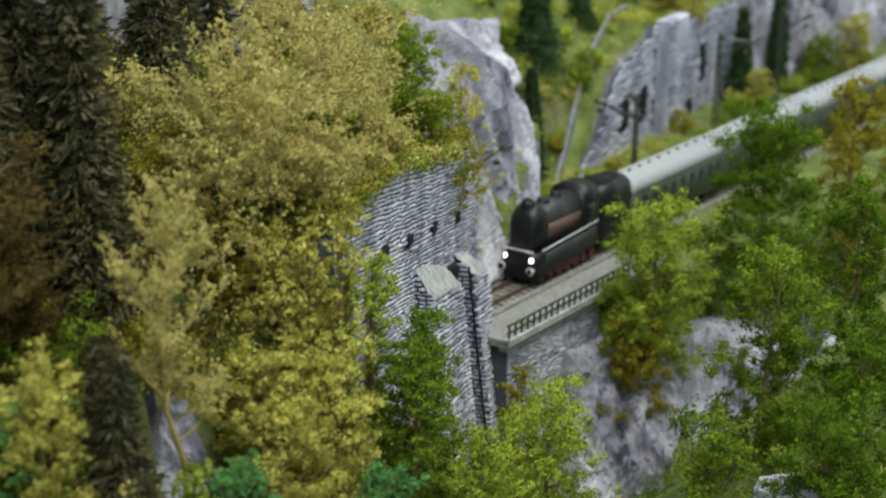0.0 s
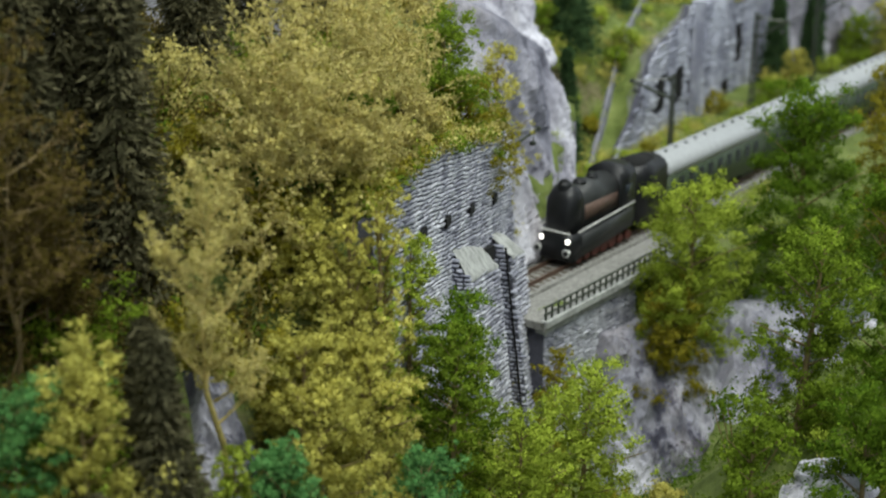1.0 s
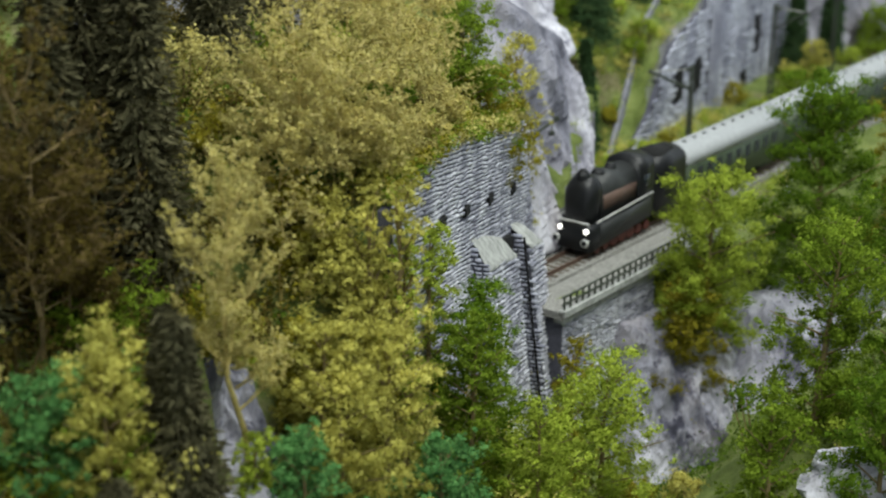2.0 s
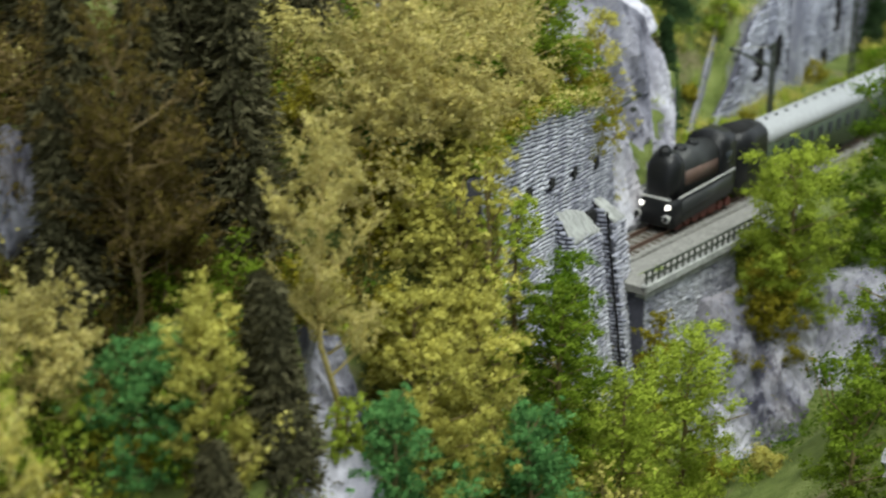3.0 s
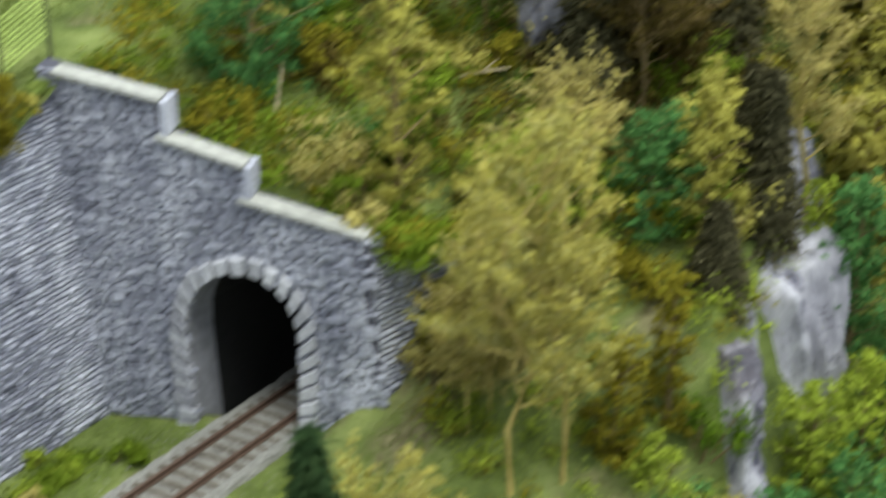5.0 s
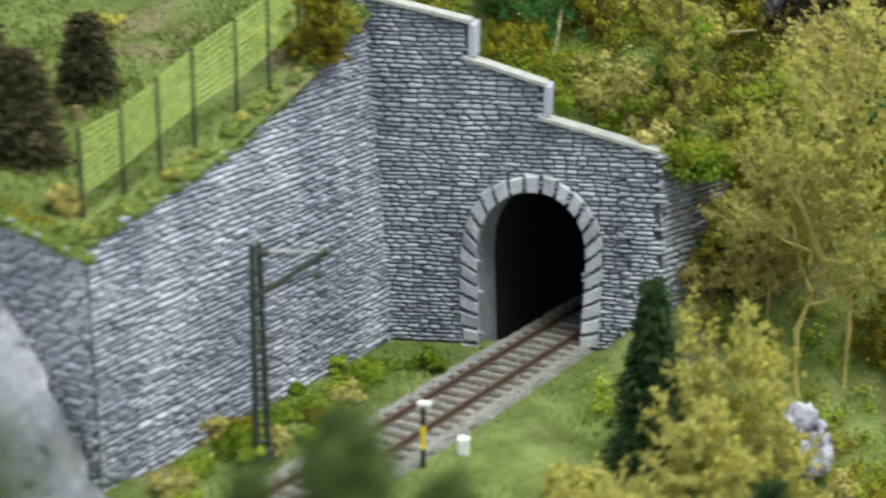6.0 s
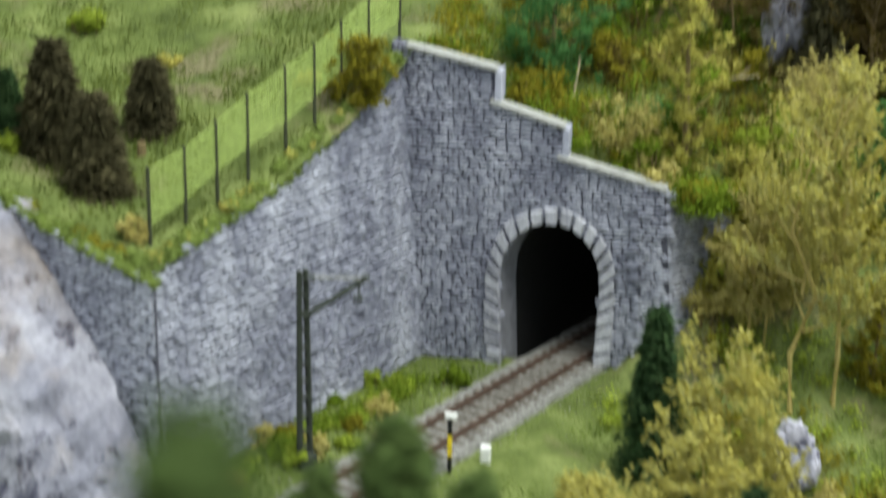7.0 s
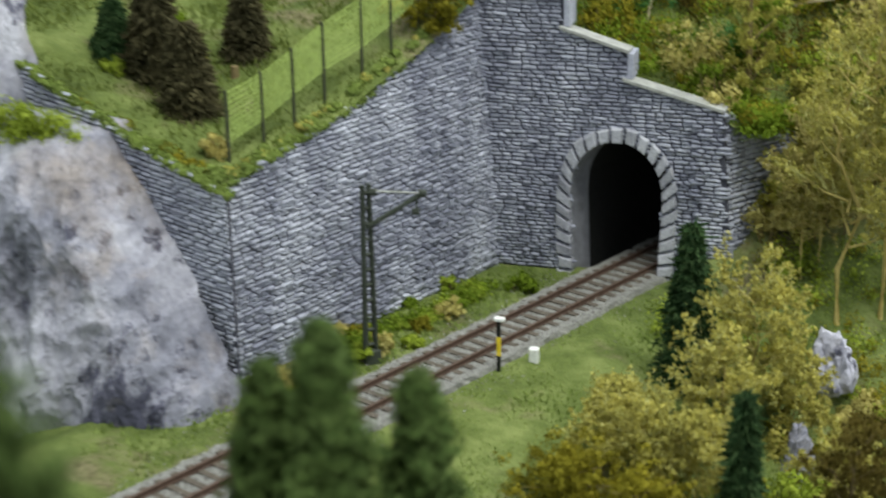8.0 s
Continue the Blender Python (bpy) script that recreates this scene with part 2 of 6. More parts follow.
def part(name, bm, mat, parent=None, label=""):
    me = bpy.data.meshes.new(name)
    bm.to_mesh(me)
    bm.free()
    me.materials.append(mat)
    ob = new(name, me)
    if parent:
        ob.parent = parent
    return tagged(ob, label)


def box(size, at=(0, 0, 0), bevel=0.0, turn=0.0):
    bm = bmesh.new()
    bmesh.ops.create_cube(bm, size=1, matrix=Matrix.Translation(at) @ Matrix.Rotation(turn, 4, "Z") @ Matrix.Diagonal((*size, 1)))
    if bevel:
        bmesh.ops.bevel(bm, geom=bm.edges[:], offset=bevel, segments=1, affect="EDGES")
    return bm


def tube(bm, a, b, ra, rb, sides=6):
    a, b = Vector(a), Vector(b)
    d = b - a
    if d.length < 1e-7:
        return
    m = Matrix.Translation((a + b) / 2) @ d.to_track_quat("Z", "Y").to_matrix().to_4x4()
    bmesh.ops.create_cone(bm, cap_ends=True, segments=sides, radius1=ra, radius2=rb, depth=d.length, matrix=m)


def stem(bm, pts, radii, sides=6):
    """One skin along a bent line."""
    rings = []
    for k, (p, r) in enumerate(zip(pts, radii)):
        d = Vector(pts[min(k + 1, len(pts) - 1)]) - Vector(pts[max(k - 1, 0)])
        q = d.to_track_quat("Z", "Y")
        rings.append([bm.verts.new(Vector(p) + q @ Vector((math.cos(6.2832 * i / sides) * r, math.sin(6.2832 * i / sides) * r, 0))) for i in range(sides)])
    for a, c in zip(rings, rings[1:]):
        for i in range(sides):
            j = (i + 1) % sides
            bm.faces.new((a[i], a[j], c[j], c[i]))
    bm.faces.new(rings[-1])


def empty(name, m=None):
    ob = new(name)
    ob.empty_display_size = 0.01
    if m:
        ob.matrix_world = m
    return ob


def spline_surface(points):
    """A smooth sheet z(x, y) through a few heights of the landform."""
    p = np.array(points, float)
    r = np.linalg.norm(p[:, None, :2] - p[None, :, :2], axis=-1)
    k = r
    n = len(p)
    a = np.zeros((n + 3, n + 3))
    a[:n, :n], a[:n, n], a[n, :n] = k + 1e-4 * np.eye(n), 1, 1
    a[:n, n + 1 : n + 3], a[n + 1 : n + 3, :n] = p[:, :2], p[:, :2].T
    w = np.linalg.solve(a, np.r_[p[:, 2], 0, 0, 0])

    def height(x, y):
        d = np.hypot(np.subtract.outer(x, p[:, 0]), np.subtract.outer(y, p[:, 1]))
        return d @ w[:n] + w[n] + w[n + 1] * np.asarray(x) + w[n + 2] * np.asarray(y)

    return height


# ---------------------------------------------------------------- landform
TRACK_A, TRACK_D = (0.006, 0.0), (0.389, 0.921)
BRIDGE_A, BRIDGE_D = (0.357, 0.460), (0.641, 0.767)
GAL_A, GAL_D = (0.290, 0.267), (0.287, 0.958)
FAR_A, FAR_D = (0.4387, 0.6986), (0.534, 0.845)
lower = spline_surface([
    (0.006, 0, -0.004), (-0.06, -0.15, -0.004), (-0.12, -0.3, -0.005), (-0.25, -0.35, -0.02), (-0.2, -0.55, -0.03), (-0.25, -0.2, -0.025), (-0.18, -0.23, -0.012), (-0.34, -0.26, -0.035), (0.05, -0.1, -0.008),
    (0.03, -0.22, -0.02), (0.1, -0.2, -0.04), (0.11, -0.03, -0.012), (0.2, -0.1, -0.12), (0.3, 0, -0.14), (0.168, 0.052, 0.036),
    (0.19, 0.105, 0.056), (0.190, 0.072, 0.060), (0.176, 0.036, 0.043), (0.205, 0.005, -0.08), (0.24, 0.058, -0.07), (0.262, 0.085, -0.05), (0.215, 0.155, 0.075), (0.245, 0.1, -0.01), (0.29, 0.15, -0.03), (0.26, 0.16, 0.03), (0.255, 0.235, 0.085),
    (0.15, 0.187, 0.10), (0.12, 0.12, 0.095), (0.11, 0.06, 0.06), (0.2, 0.3, 0.13), (0.1, 0.33, 0.22), (0.13, 0.5, 0.27), (0.2, 0.55, 0.25), (0.0, 0.3, 0.22), (-0.1, 0.4, 0.24), (0.34, 0.25, -0.07), (0.3, 0.24, 0.0),
    (0.37, 0.3, -0.09), (0.44, 0.24, -0.05), (0.47, 0.3, -0.02), (0.53, 0.34, -0.01), (0.5, 0.15, -0.08), (0.7, 0.3, -0.05),
    (0.36, 0.37, -0.09), (0.42, 0.42, -0.12), (0.5, 0.44, -0.07), (0.62, 0.5, -0.04)])
upper = spline_surface([
    (-0.60, -0.05, 0.18), (-0.3, -0.12, 0.135), (-0.2, -0.145, 0.103), (-0.129, -0.160, 0.078), (-0.094, -0.073, 0.101), (-0.0635, 0.004, 0.136),
    (-0.028, 0.01, 0.114), (0.004, 0.01, 0.0885), (0.05, 0.01, 0.0725), (-0.18, -0.08, 0.098), (-0.2, 0.03, 0.115), (-0.1, 0.1, 0.16),
    (0.03, 0.06, 0.10), (0.09, 0.1, 0.10), (0, 0.3, 0.25), (-0.3, 0.3, 0.2)])
crest = spline_surface([
    (0.42, 0.68, 0.028), (0.445, 0.75, 0.045), (0.50, 0.88, 0.075), (0.52, 0.83, 0.083), (0.60, 0.96, 0.078), (0.66, 1.05, 0.07), (0.36, 0.66, 0.09),
    (0.36, 0.8, 0.14), (0.45, 1.0, 0.16), (0.6, 1.2, 0.2), (0.8, 1.2, 0.2), (0.40, 0.6, 0.0), (0.95, 1.4, 0.3)])


def side(x, y, a, d):
    """Distance to the left of the line from a along d, and the distance along it."""
    n = math.hypot(*d)
    return (d[0] * (y - a[1]) - d[1] * (x - a[0])) / n, ((x - a[0]) * d[0] + (y - a[1]) * d[1]) / n


def ease(v, a, b):
    u = np.clip((v - a) / (b - a), 0, 1)
    return u * u * (3 - 2 * u)


def behind_walls(x, y):
    """How far a place lies behind the faces of the retaining walls."""
    w1, _ = side(x, y, (-0.129, -0.163), (0.372, 0.928))
    w2, _ = side(x, y, (-0.129, -0.163), (0.976, -0.217))
    w3, _ = side(x, y, (0.052, 0.0), (0.55, 0.835))
    return np.maximum(np.minimum(y - 0.002, w3), np.minimum(w1, w2))


def upper_height(x, y):
    b = ease(x, 0.06, 0.12)
    return upper(x, y) * (1 - b) + (lower(x, y) - 0.006) * b


def lower_height(x, y):
    lo = lower(x, y)
    # wooded knoll in the foreground
    lo = lo + (0.10 - 0.25 * (y + 0.47) - lo) * np.exp(-((((x - 0.025) / 0.05) ** 2 + ((y + 0.48) / 0.11) ** 2) ** 2))
    # hill over the gallery
    q, s = side(x, y, GAL_A, GAL_D)
    top = np.interp(s, [-0.1, -0.03, 0.02, 0.085, 0.14, 0.2, 0.35], [0.128, 0.131, 0.124, 0.112, 0.100, 0.104, 0.14]) + 0.35 * np.clip(q, 0, 0.3)
    edge, _ = side(x, y, (0.349, 0.46), (0.342, 0.94))
    top = np.minimum(top, 1.2 * np.clip(edge - 0.004, 0, 1) + 1.0 * np.clip(0.2 - s, 0, 1))
    over = (1 - ease(s, 0.30, 0.38)) * (q > 0.004) * ease(s, -0.12, -0.06)
    lo = lo * (1 - over) + np.maximum(top, lo) * over
    # railway bed in front of the tunnel
    q, s = side(x, y, TRACK_A, TRACK_D)
    bed = np.where(q > 0, 1 - ease(q, 0.075, 0.09), 1 - ease(-q, 0.02, 0.035)) * (1 - ease(s, 0.04, 0.07) * (q > 0.03))
    lo = lo * (1 - bed) - 0.0045 * bed
    # ground under the hill and under the far side
    d = behind_walls(x, y)
    lo = np.where((d > 0.004) & (x < 0.05), -0.013, lo)
    q, s = side(x, y, BRIDGE_A, BRIDGE_D)
    c, _ = side(x, y, (0.349, 0.46), (0.342, 0.94))
    lo = np.where((q > -0.046) & (c < -0.004) & (s > -0.05), np.minimum(lo, -0.09), lo)
    return np.where((y > 0.605) & (x > 0.255) & (s > 0), np.minimum(lo, far_height(x, y) - 0.012), lo)


def far_height(x, y):
    q, s = side(x, y, BRIDGE_A, BRIDGE_D)
    w, u = side(x, y, FAR_A, FAR_D)
    front = -0.0045 - 0.10 * ease(-q, 0.05, 0.12)
    top = np.interp(u, [-0.12, -0.02, -0.012, 0.044, 0.082, 0.143, 0.154, 0.205, 0.36], [-0.0045, -0.0045, -0.017, 0.018, 0.063, 0.079, 0.088, 0.080, 0.075])
    up = top + (np.maximum(crest(x, y), top) - top) * ease(w, 0.004, 0.05)
    return np.where(w > 0.006, up, front)


def ground_height(x, y):
    """The visible ground at a place."""
    x, y = np.asarray(x, float), np.asarray(y, float)
    h = lower_height(x, y)
    h = np.where((behind_walls(x, y) > 0) & (x < 0.12) & (y < 0.5), np.maximum(h, upper_height(x, y)), h)
    return np.where(far_zone(x, y), np.maximum(far_height(x, y), h), h)


def far_zone(x, y):
    q, s = side(x, y, BRIDGE_A, BRIDGE_D)
    c, _ = side(x, y, (0.349, 0.46), (0.342, 0.94))
    return ((c < 0.0) | ((y > 0.60) & (x > 0.25))) & (s > -0.04) & (q > np.where(s > 0.12, -0.11, -0.044))



def sheet(name, height, x0, x1, y0, y1, step, keep, label, edge=None):
    """One sheet of ground, uneven with flock; edge: what its rim is drawn onto."""
    xs, ys = np.arange(x0, x1, step), np.arange(y0, y1, step)
    mx, my = (a.ravel() for a in np.meshgrid(xs, ys))
    ok = keep(mx, my)
    if edge is not None:
        d = edge(mx, my)
        g = 1e-4
        gx_, gy_ = (edge(mx + g, my) - d) / g, (edge(mx, my + g) - d) / g
        rim = (d < 0.001) & (d > -step * 1.05)
        move = np.where(rim, 0.001 - d, 0)
        mx, my = mx + gx_ * move, my + gy_ * move
    mz = height(mx, my)
    q, s = side(mx, my, TRACK_A, TRACK_D)
    q2, s2 = side(mx, my, BRIDGE_A, BRIDGE_D)
    calm = np.where((abs(q) < 0.024) | (abs(q2) < 0.026), 0.1, 1.0)
    rough_ = np.array([noise.noise(Vector((x * 26, y * 26, 1.5))) * 0.0035 + noise.noise(Vector((x * 90, y * 90, 4))) * 0.0016 for x, y in zip(mx, my)])
    nx = len(xs)
    used = ok.reshape(len(ys), nx)
    faces = [(j * nx + i, j * nx + i + 1, (j + 1) * nx + i + 1, (j + 1) * nx + i) for j in range(len(ys) - 1) for i in range(nx - 1) if used[j, i] and used[j, i + 1] and used[j + 1, i] and used[j + 1, i + 1]]
    bm = bmesh.new()
    ob = link(name, np.stack([mx, my, mz + rough_ * calm], -1), faces, GROUND, smooth=True)
    bm.from_mesh(ob.data)
    bmesh.ops.delete(bm, geom=[v for v in bm.verts if not v.link_faces], context="VERTS")
    bm.to_mesh(ob.data)
    bm.free()
    return tagged(ob, label, "ground", kind="structure")


sheet("ground", lower_height, -0.42, 0.83, -0.72, 0.80, 0.005, lambda x, y: ~((behind_walls(x, y) > 0.03) & (x < 0.03)), "green and ochre flocked model hillside with bare soil and plaster rock")
sheet("ground_hill", upper_height, -0.42, 0.13, -0.20, 0.46, 0.005, lambda x, y: behind_walls(x, y) > -0.005, "meadow of short olive grass above the retaining walls", behind_walls)
sheet("ground_far", far_height, 0.22, 0.96, 0.38, 1.50, 0.006, far_zone, "grassy strip and slope beside the far track")


# ---------------------------------------------------------------- masonry
def stones(o, u, v, n, length, height, inside, course=0.0018, width=0.0048, seed=1, tilt=0.0, wild=0.7, proud=1.0, gap=0.00014):
    """Rubble laid in wavering courses on a wall face: the corners of each six-sided stone, proud of the mortar."""
    rng = random.Random(seed)
    o, u, v, n = Vector(o), Vector(u), Vector(v), Vector(n)
    levels = [-0.004 - abs(tilt) * length]
    while levels[-1] < height + abs(tilt) * length + 0.004:
        levels.append(levels[-1] + course * rng.uniform(0.8, 1.22))
    half = width / 2
    cols = int(length / half) + 15
    grid = []
    for y in levels:
        row = []
        for k in range(cols):
            x = (k - 4) * half + rng.uniform(-0.34, 0.34) * half * (0.5 + wild)
            wave = noise.noise(Vector((x * 55, y * 90, seed))) * 0.55 + noise.noise(Vector((x * 160, y * 200, seed + 9))) * 0.35
            row.append((x, y + tilt * x + course * (wave * wild + rng.uniform(-0.2, 0.2) * wild)))
        grid.append(row)
    out = []
    for r in range(len(levels) - 1):
        i = r % 2
        while i + 4 < cols:
            step = rng.choice((2, 2, 2, 3, 3)) if i + 4 < cols else 2
            m = i + step // 2
            ring = [grid[r][i], grid[r][m], grid[r][i + step], grid[r + 1][i + step], grid[r + 1][m], grid[r + 1][i]]
            i += step
            ring = [(min(max(x, 0.0), length), y) for x, y in ring]
            if ring[2][0] - ring[0][0] < 0.22 * width:
                continue
            ca, cb = sum(p[0] for p in ring) / 6, sum(p[1] for p in ring) / 6
            if not inside(ca, cb):
                continue
            ring = [(x, y if k in (1, 4) else cb + (y - cb) * 0.74) for k, (x, y) in enumerate(ring)]
            lift = rng.uniform(0.00045, 0.0012) * proud
            lean = rng.uniform(-0.0003, 0.0003) * proud
            vs = []
            for x, y in ring:
                d = math.hypot(x - ca, y - cb)
                f = 1 - min(0.3, gap / d)
                vs.append(o + u * (ca + (x - ca) * f) + v * (cb + (y - cb) * f) - n * 0.0002)
            for x, y in ring:
                d = math.hypot(x - ca, y - cb)
                f = 1 - min(0.5, (gap + course * rng.uniform(0.2, 0.36)) / d)
                vs.append(o + u * (ca + (x - ca) * f) + v * (cb + (y - cb) * f) + n * (lift + (lean if y > cb else -lean) + rng.uniform(-0.00015, 0.00015) * proud))
            out.append(vs)
    return out


STONE_FACES = [(6, 7, 8, 9, 10, 11), (0, 1, 7, 6), (1, 2, 8, 7), (2, 3, 9, 8), (3, 4, 10, 9), (4, 5, 11, 10), (5, 0, 6, 11)]


def lay(parent, items, mat, single=0):
    """The first few stones as pieces of their own, the rest joined."""
    for vs in items[:single]:
        c = sum(vs, Vector()) / 12
        ob = link("stone", [x - c for x in vs], STONE_FACES, mat, parent, True)
        ob.location = c
    rest = items[single:]
    verts = [x for vs in rest for x in vs]
    faces = [tuple(12 * i + k for k in f) for i in range(len(rest)) for f in STONE_FACES]
    ob = link("stonework", verts, faces, mat, parent, True)
    tagged(ob, kind="stuff")
    return ob


def slab(name, outline, o, u, v, n, thick, mat, parent=None):
    """A wall body: an outline on the wall's face, carried back by its thickness."""
    o, u, v, n = Vector(o), Vector(u), Vector(v), Vector(n)
    bm = bmesh.new()
    front = [bm.verts.new(o + u * a + v * b) for a, b in outline]
    f = bm.faces.new(front)
    got = bmesh.ops.extrude_face_region(bm, geom=[f])
    for x in got["geom"]:
        if isinstance(x, bmesh.types.BMVert):
            x.co -= n * thick
    bmesh.ops.recalc_face_normals(bm, faces=bm.faces[:])
    return part(name, bm, mat, parent)


def within(outline):
    """Whether a place on a wall's face lies inside its outline."""
    pts = list(outline)

    def test(a, b):
        hit = False
        for (x1, y1), (x2, y2) in zip(pts, pts[1:] + pts[:1]):
            if (y1 > b) != (y2 > b) and a < (x2 - x1) * (b - y1) / (y2 - y1) + x1:
                hit = not hit
        return hit

    return test


# ---------------------------------------------------------------- tunnel portal
ARCH_X = -0.0012


def arch(extra=0.0, low=-0.012, n=14):
    """Half outline of the tunnel mouth, from the left foot over the crown to the right foot."""
    pts = [(ARCH_X - 0.0208 - extra, low), (ARCH_X - 0.0219 - extra, 0.018), (ARCH_X - 0.0225 - extra, 0.032)]
    for k in range(1, n):
        t = math.pi * (1 - k / n)
        pts.append((ARCH_X + (0.0225 + extra) * math.cos(t), 0.036 + (0.0265 + extra) * math.sin(t)))
    pts += [(ARCH_X + 0.0225 + extra, 0.032), (ARCH_X + 0.0219 + extra, 0.018), (ARCH_X + 0.0208 + extra, low)]
    return pts


X, Y, Z = Vector((1, 0, 0)), Vector((0, 1, 0)), Vector((0, 0, 1))
portal = empty("tunnel_portal")
tagged(portal, "grey stone tunnel portal with stepped wall and pale coping", "tunnel portal")
top_line = [(0.0475, 0.0790), (0.0025, 0.0915), (0.0025, 0.1045), (-0.0275, 0.1145), (-0.0275, 0.1285), (-0.0730, 0.1394)]
face = [(-0.073, -0.012)] + arch(0.001) + [(0.0550, -0.012)] + top_line
slab("wall_body", face, (0, 0, 0), X, Z, -Y, 0.012, MORTAR, portal)
items = stones((-0.073, 0, 0), X, Z, -Y, 0.125, 0.15, lambda a, b: within(face)(a - 0.073, b), course=0.0018, width=0.0046, seed=3, wild=0.6, proud=1.2, gap=0.0002)
lay(portal, items[500:] + items[:500], MASONRY, 300)
# voussoirs
inner, outer = arch(-0.0003, low=-0.010), arch(0.0066, low=-0.010)


def along(line, d):
    for (x1, y1), (x2, y2) in zip(line, line[1:]):
        l = math.hypot(x2 - x1, y2 - y1)
        if d <= l:
            return (x1 + (x2 - x1) * d / l, y1 + (y2 - y1) * d / l)
        d -= l
    return line[-1]


def length(line):
    return sum(math.hypot(b[0] - a[0], b[1] - a[1]) for a, b in zip(line, line[1:]))


VOUSSOIRS = 27
rng = random.Random(5)
for k in range(VOUSSOIRS):
    f0, f1 = (k + rng.uniform(0.09, 0.17)) / VOUSSOIRS, (k + rng.uniform(0.84, 0.92)) / VOUSSOIRS
    key = 0.0009 if k == VOUSSOIRS // 2 else rng.uniform(-0.0004, 0.0004)
    quad = [along(inner, f0 * length(inner)), along(inner, f1 * length(inner)), along(outer, f1 * length(outer)), along(outer, f0 * length(outer))]
    more = rng.uniform(-0.0006, 0.0010)
    for i in (2, 3):
        dx, dz = quad[i][0] - quad[3 - i][0], quad[i][1] - quad[3 - i][1]
        l = math.hypot(dx, dz)
        quad[i] = (quad[i][0] + dx / l * more, quad[i][1] + dz / l * more)
    c = (sum(p[0] for p in quad) / 4, sum(p[1] for p in quad) / 4)
    bm = bmesh.new()
    lo = [bm.verts.new((x, 0.006, z)) for x, z in quad]
    hi = [bm.verts.new((x, -0.0024 - key, z)) for x, z in quad]
    hi2 = [bm.verts.new((c[0] + (x - c[0]) * 0.84, -0.0034 - key + rng.uniform(-0.0002, 0.0002), c[1] + (z - c[1]) * 0.84)) for x, z in quad]
    for i in range(4):
        j = (i + 1) % 4
        bm.faces.new((lo[i], lo[j], hi[j], hi[i]))
        bm.faces.new((hi[i], hi[j], hi2[j], hi2[i]))
    bm.faces.new(hi2)
    bmesh.ops.recalc_face_normals(bm, faces=bm.faces[:])
    part("ring_stone", bm, RINGSTONE, portal)


def beam(name, a, b, wide, high, mat, parent, over=Y):
    """A squared bar from a to b, its upper face along the line a to b."""
    a, b = Vector(a), Vector(b)
    d = (b - a).normalized()
    up = d.cross(over).normalized()
    if up.z < 0:
        up = -up
    bm = bmesh.new()
    vs = []
    for p in (a, b):
        for s, h in ((-1, 0), (1, 0), (1, 1), (-1, 1)):
            vs.append(bm.verts.new(p + over * (s * wide / 2) + up * (h * high)))
    for f in ((0, 1, 2, 3), (4, 5, 6, 7), (0, 1, 5, 4), (1, 2, 6, 5), (2, 3, 7, 6), (3, 0, 4, 7)):
        bm.faces.new([vs[i] for i in f])
    bmesh.ops.recalc_face_normals(bm, faces=bm.faces[:])
    bmesh.ops.bevel(bm, geom=bm.edges[:], offset=high * 0.12, segments=1, affect="EDGES")
    return part(name, bm, mat, parent)


for (x1, z1), (x2, z2) in ((top_line[0], top_line[1]), (top_line[2], top_line[3]), (top_line[4], top_line[5])):
    x2, z2 = (-0.0645, 0.1374) if x2 < -0.07 else (x2, z2)
    beam("coping", (x1 + 0.001, 0.0022, z1), (x2 - 0.002, 0.0022, z2), 0.010, 0.0017, COPING, portal)
for x, z0, z1 in ((0.0025, 0.0925, 0.1045), (-0.0275, 0.1155, 0.1285)):
    part("quoin", box((0.003, 0.0132, z1 - z0), (x + 0.0016, 0.0054, (z0 + z1) / 2), 0.0003), MASONRY, portal)
pier_face = [(0.0395, -0.012), (0.0555, -0.012), (0.0480, 0.0785), (0.0335, 0.0825)]
slab("pier", [(x + (0.0016 if k in (0, 3) else 0), z) for k, (x, z) in enumerate(pier_face)], (0, -0.0016, 0), X, Z, -Y, 0.004, MORTAR, portal)
lay(portal, stones((0.0335, -0.0016, -0.012), X, Z, -Y, 0.0225, 0.096, lambda a, b: within(pier_face)(a + 0.0335, b - 0.012), course=0.0019, width=0.0048, seed=8, wild=0.6, proud=0.9, gap=0.0002), MASONRY)
# tunnel lining, straight into the hill along the track
bm = bmesh.new()
dirv = Vector((TRACK_D[0] / TRACK_D[1], 1, 0))
prof = arch(0.0004, low=-0.012)
rows_ = [[bm.verts.new(Vector((x, 0.0005, z)) + dirv * d) for x, z in prof] for d in (0.0, 0.007, 0.0145)]
for r0, r1 in zip(rows_, rows_[1:]):
    for i in range(len(prof) - 1):
        bm.faces.new((r0[i], r0[i + 1], r1[i + 1], r1[i]))
part("lining", bm, JAMB, portal)
# The deep tube is painted black for the darkness inside the tunnel.
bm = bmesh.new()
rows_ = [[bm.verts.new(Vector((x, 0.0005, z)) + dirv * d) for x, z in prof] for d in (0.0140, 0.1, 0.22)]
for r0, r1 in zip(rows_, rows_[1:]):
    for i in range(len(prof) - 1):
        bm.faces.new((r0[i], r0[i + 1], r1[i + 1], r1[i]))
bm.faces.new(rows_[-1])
part("tunnel_tube", bm, COAL_AND_SHADE, portal)

# ---------------------------------------------------------------- retaining walls
W1 = Vector((0.372, 0.928, 0)).normalized()
W1N = Vector((W1.y, -W1.x, 0))
LEAN = (Z - W1N * 0.07).normalized()


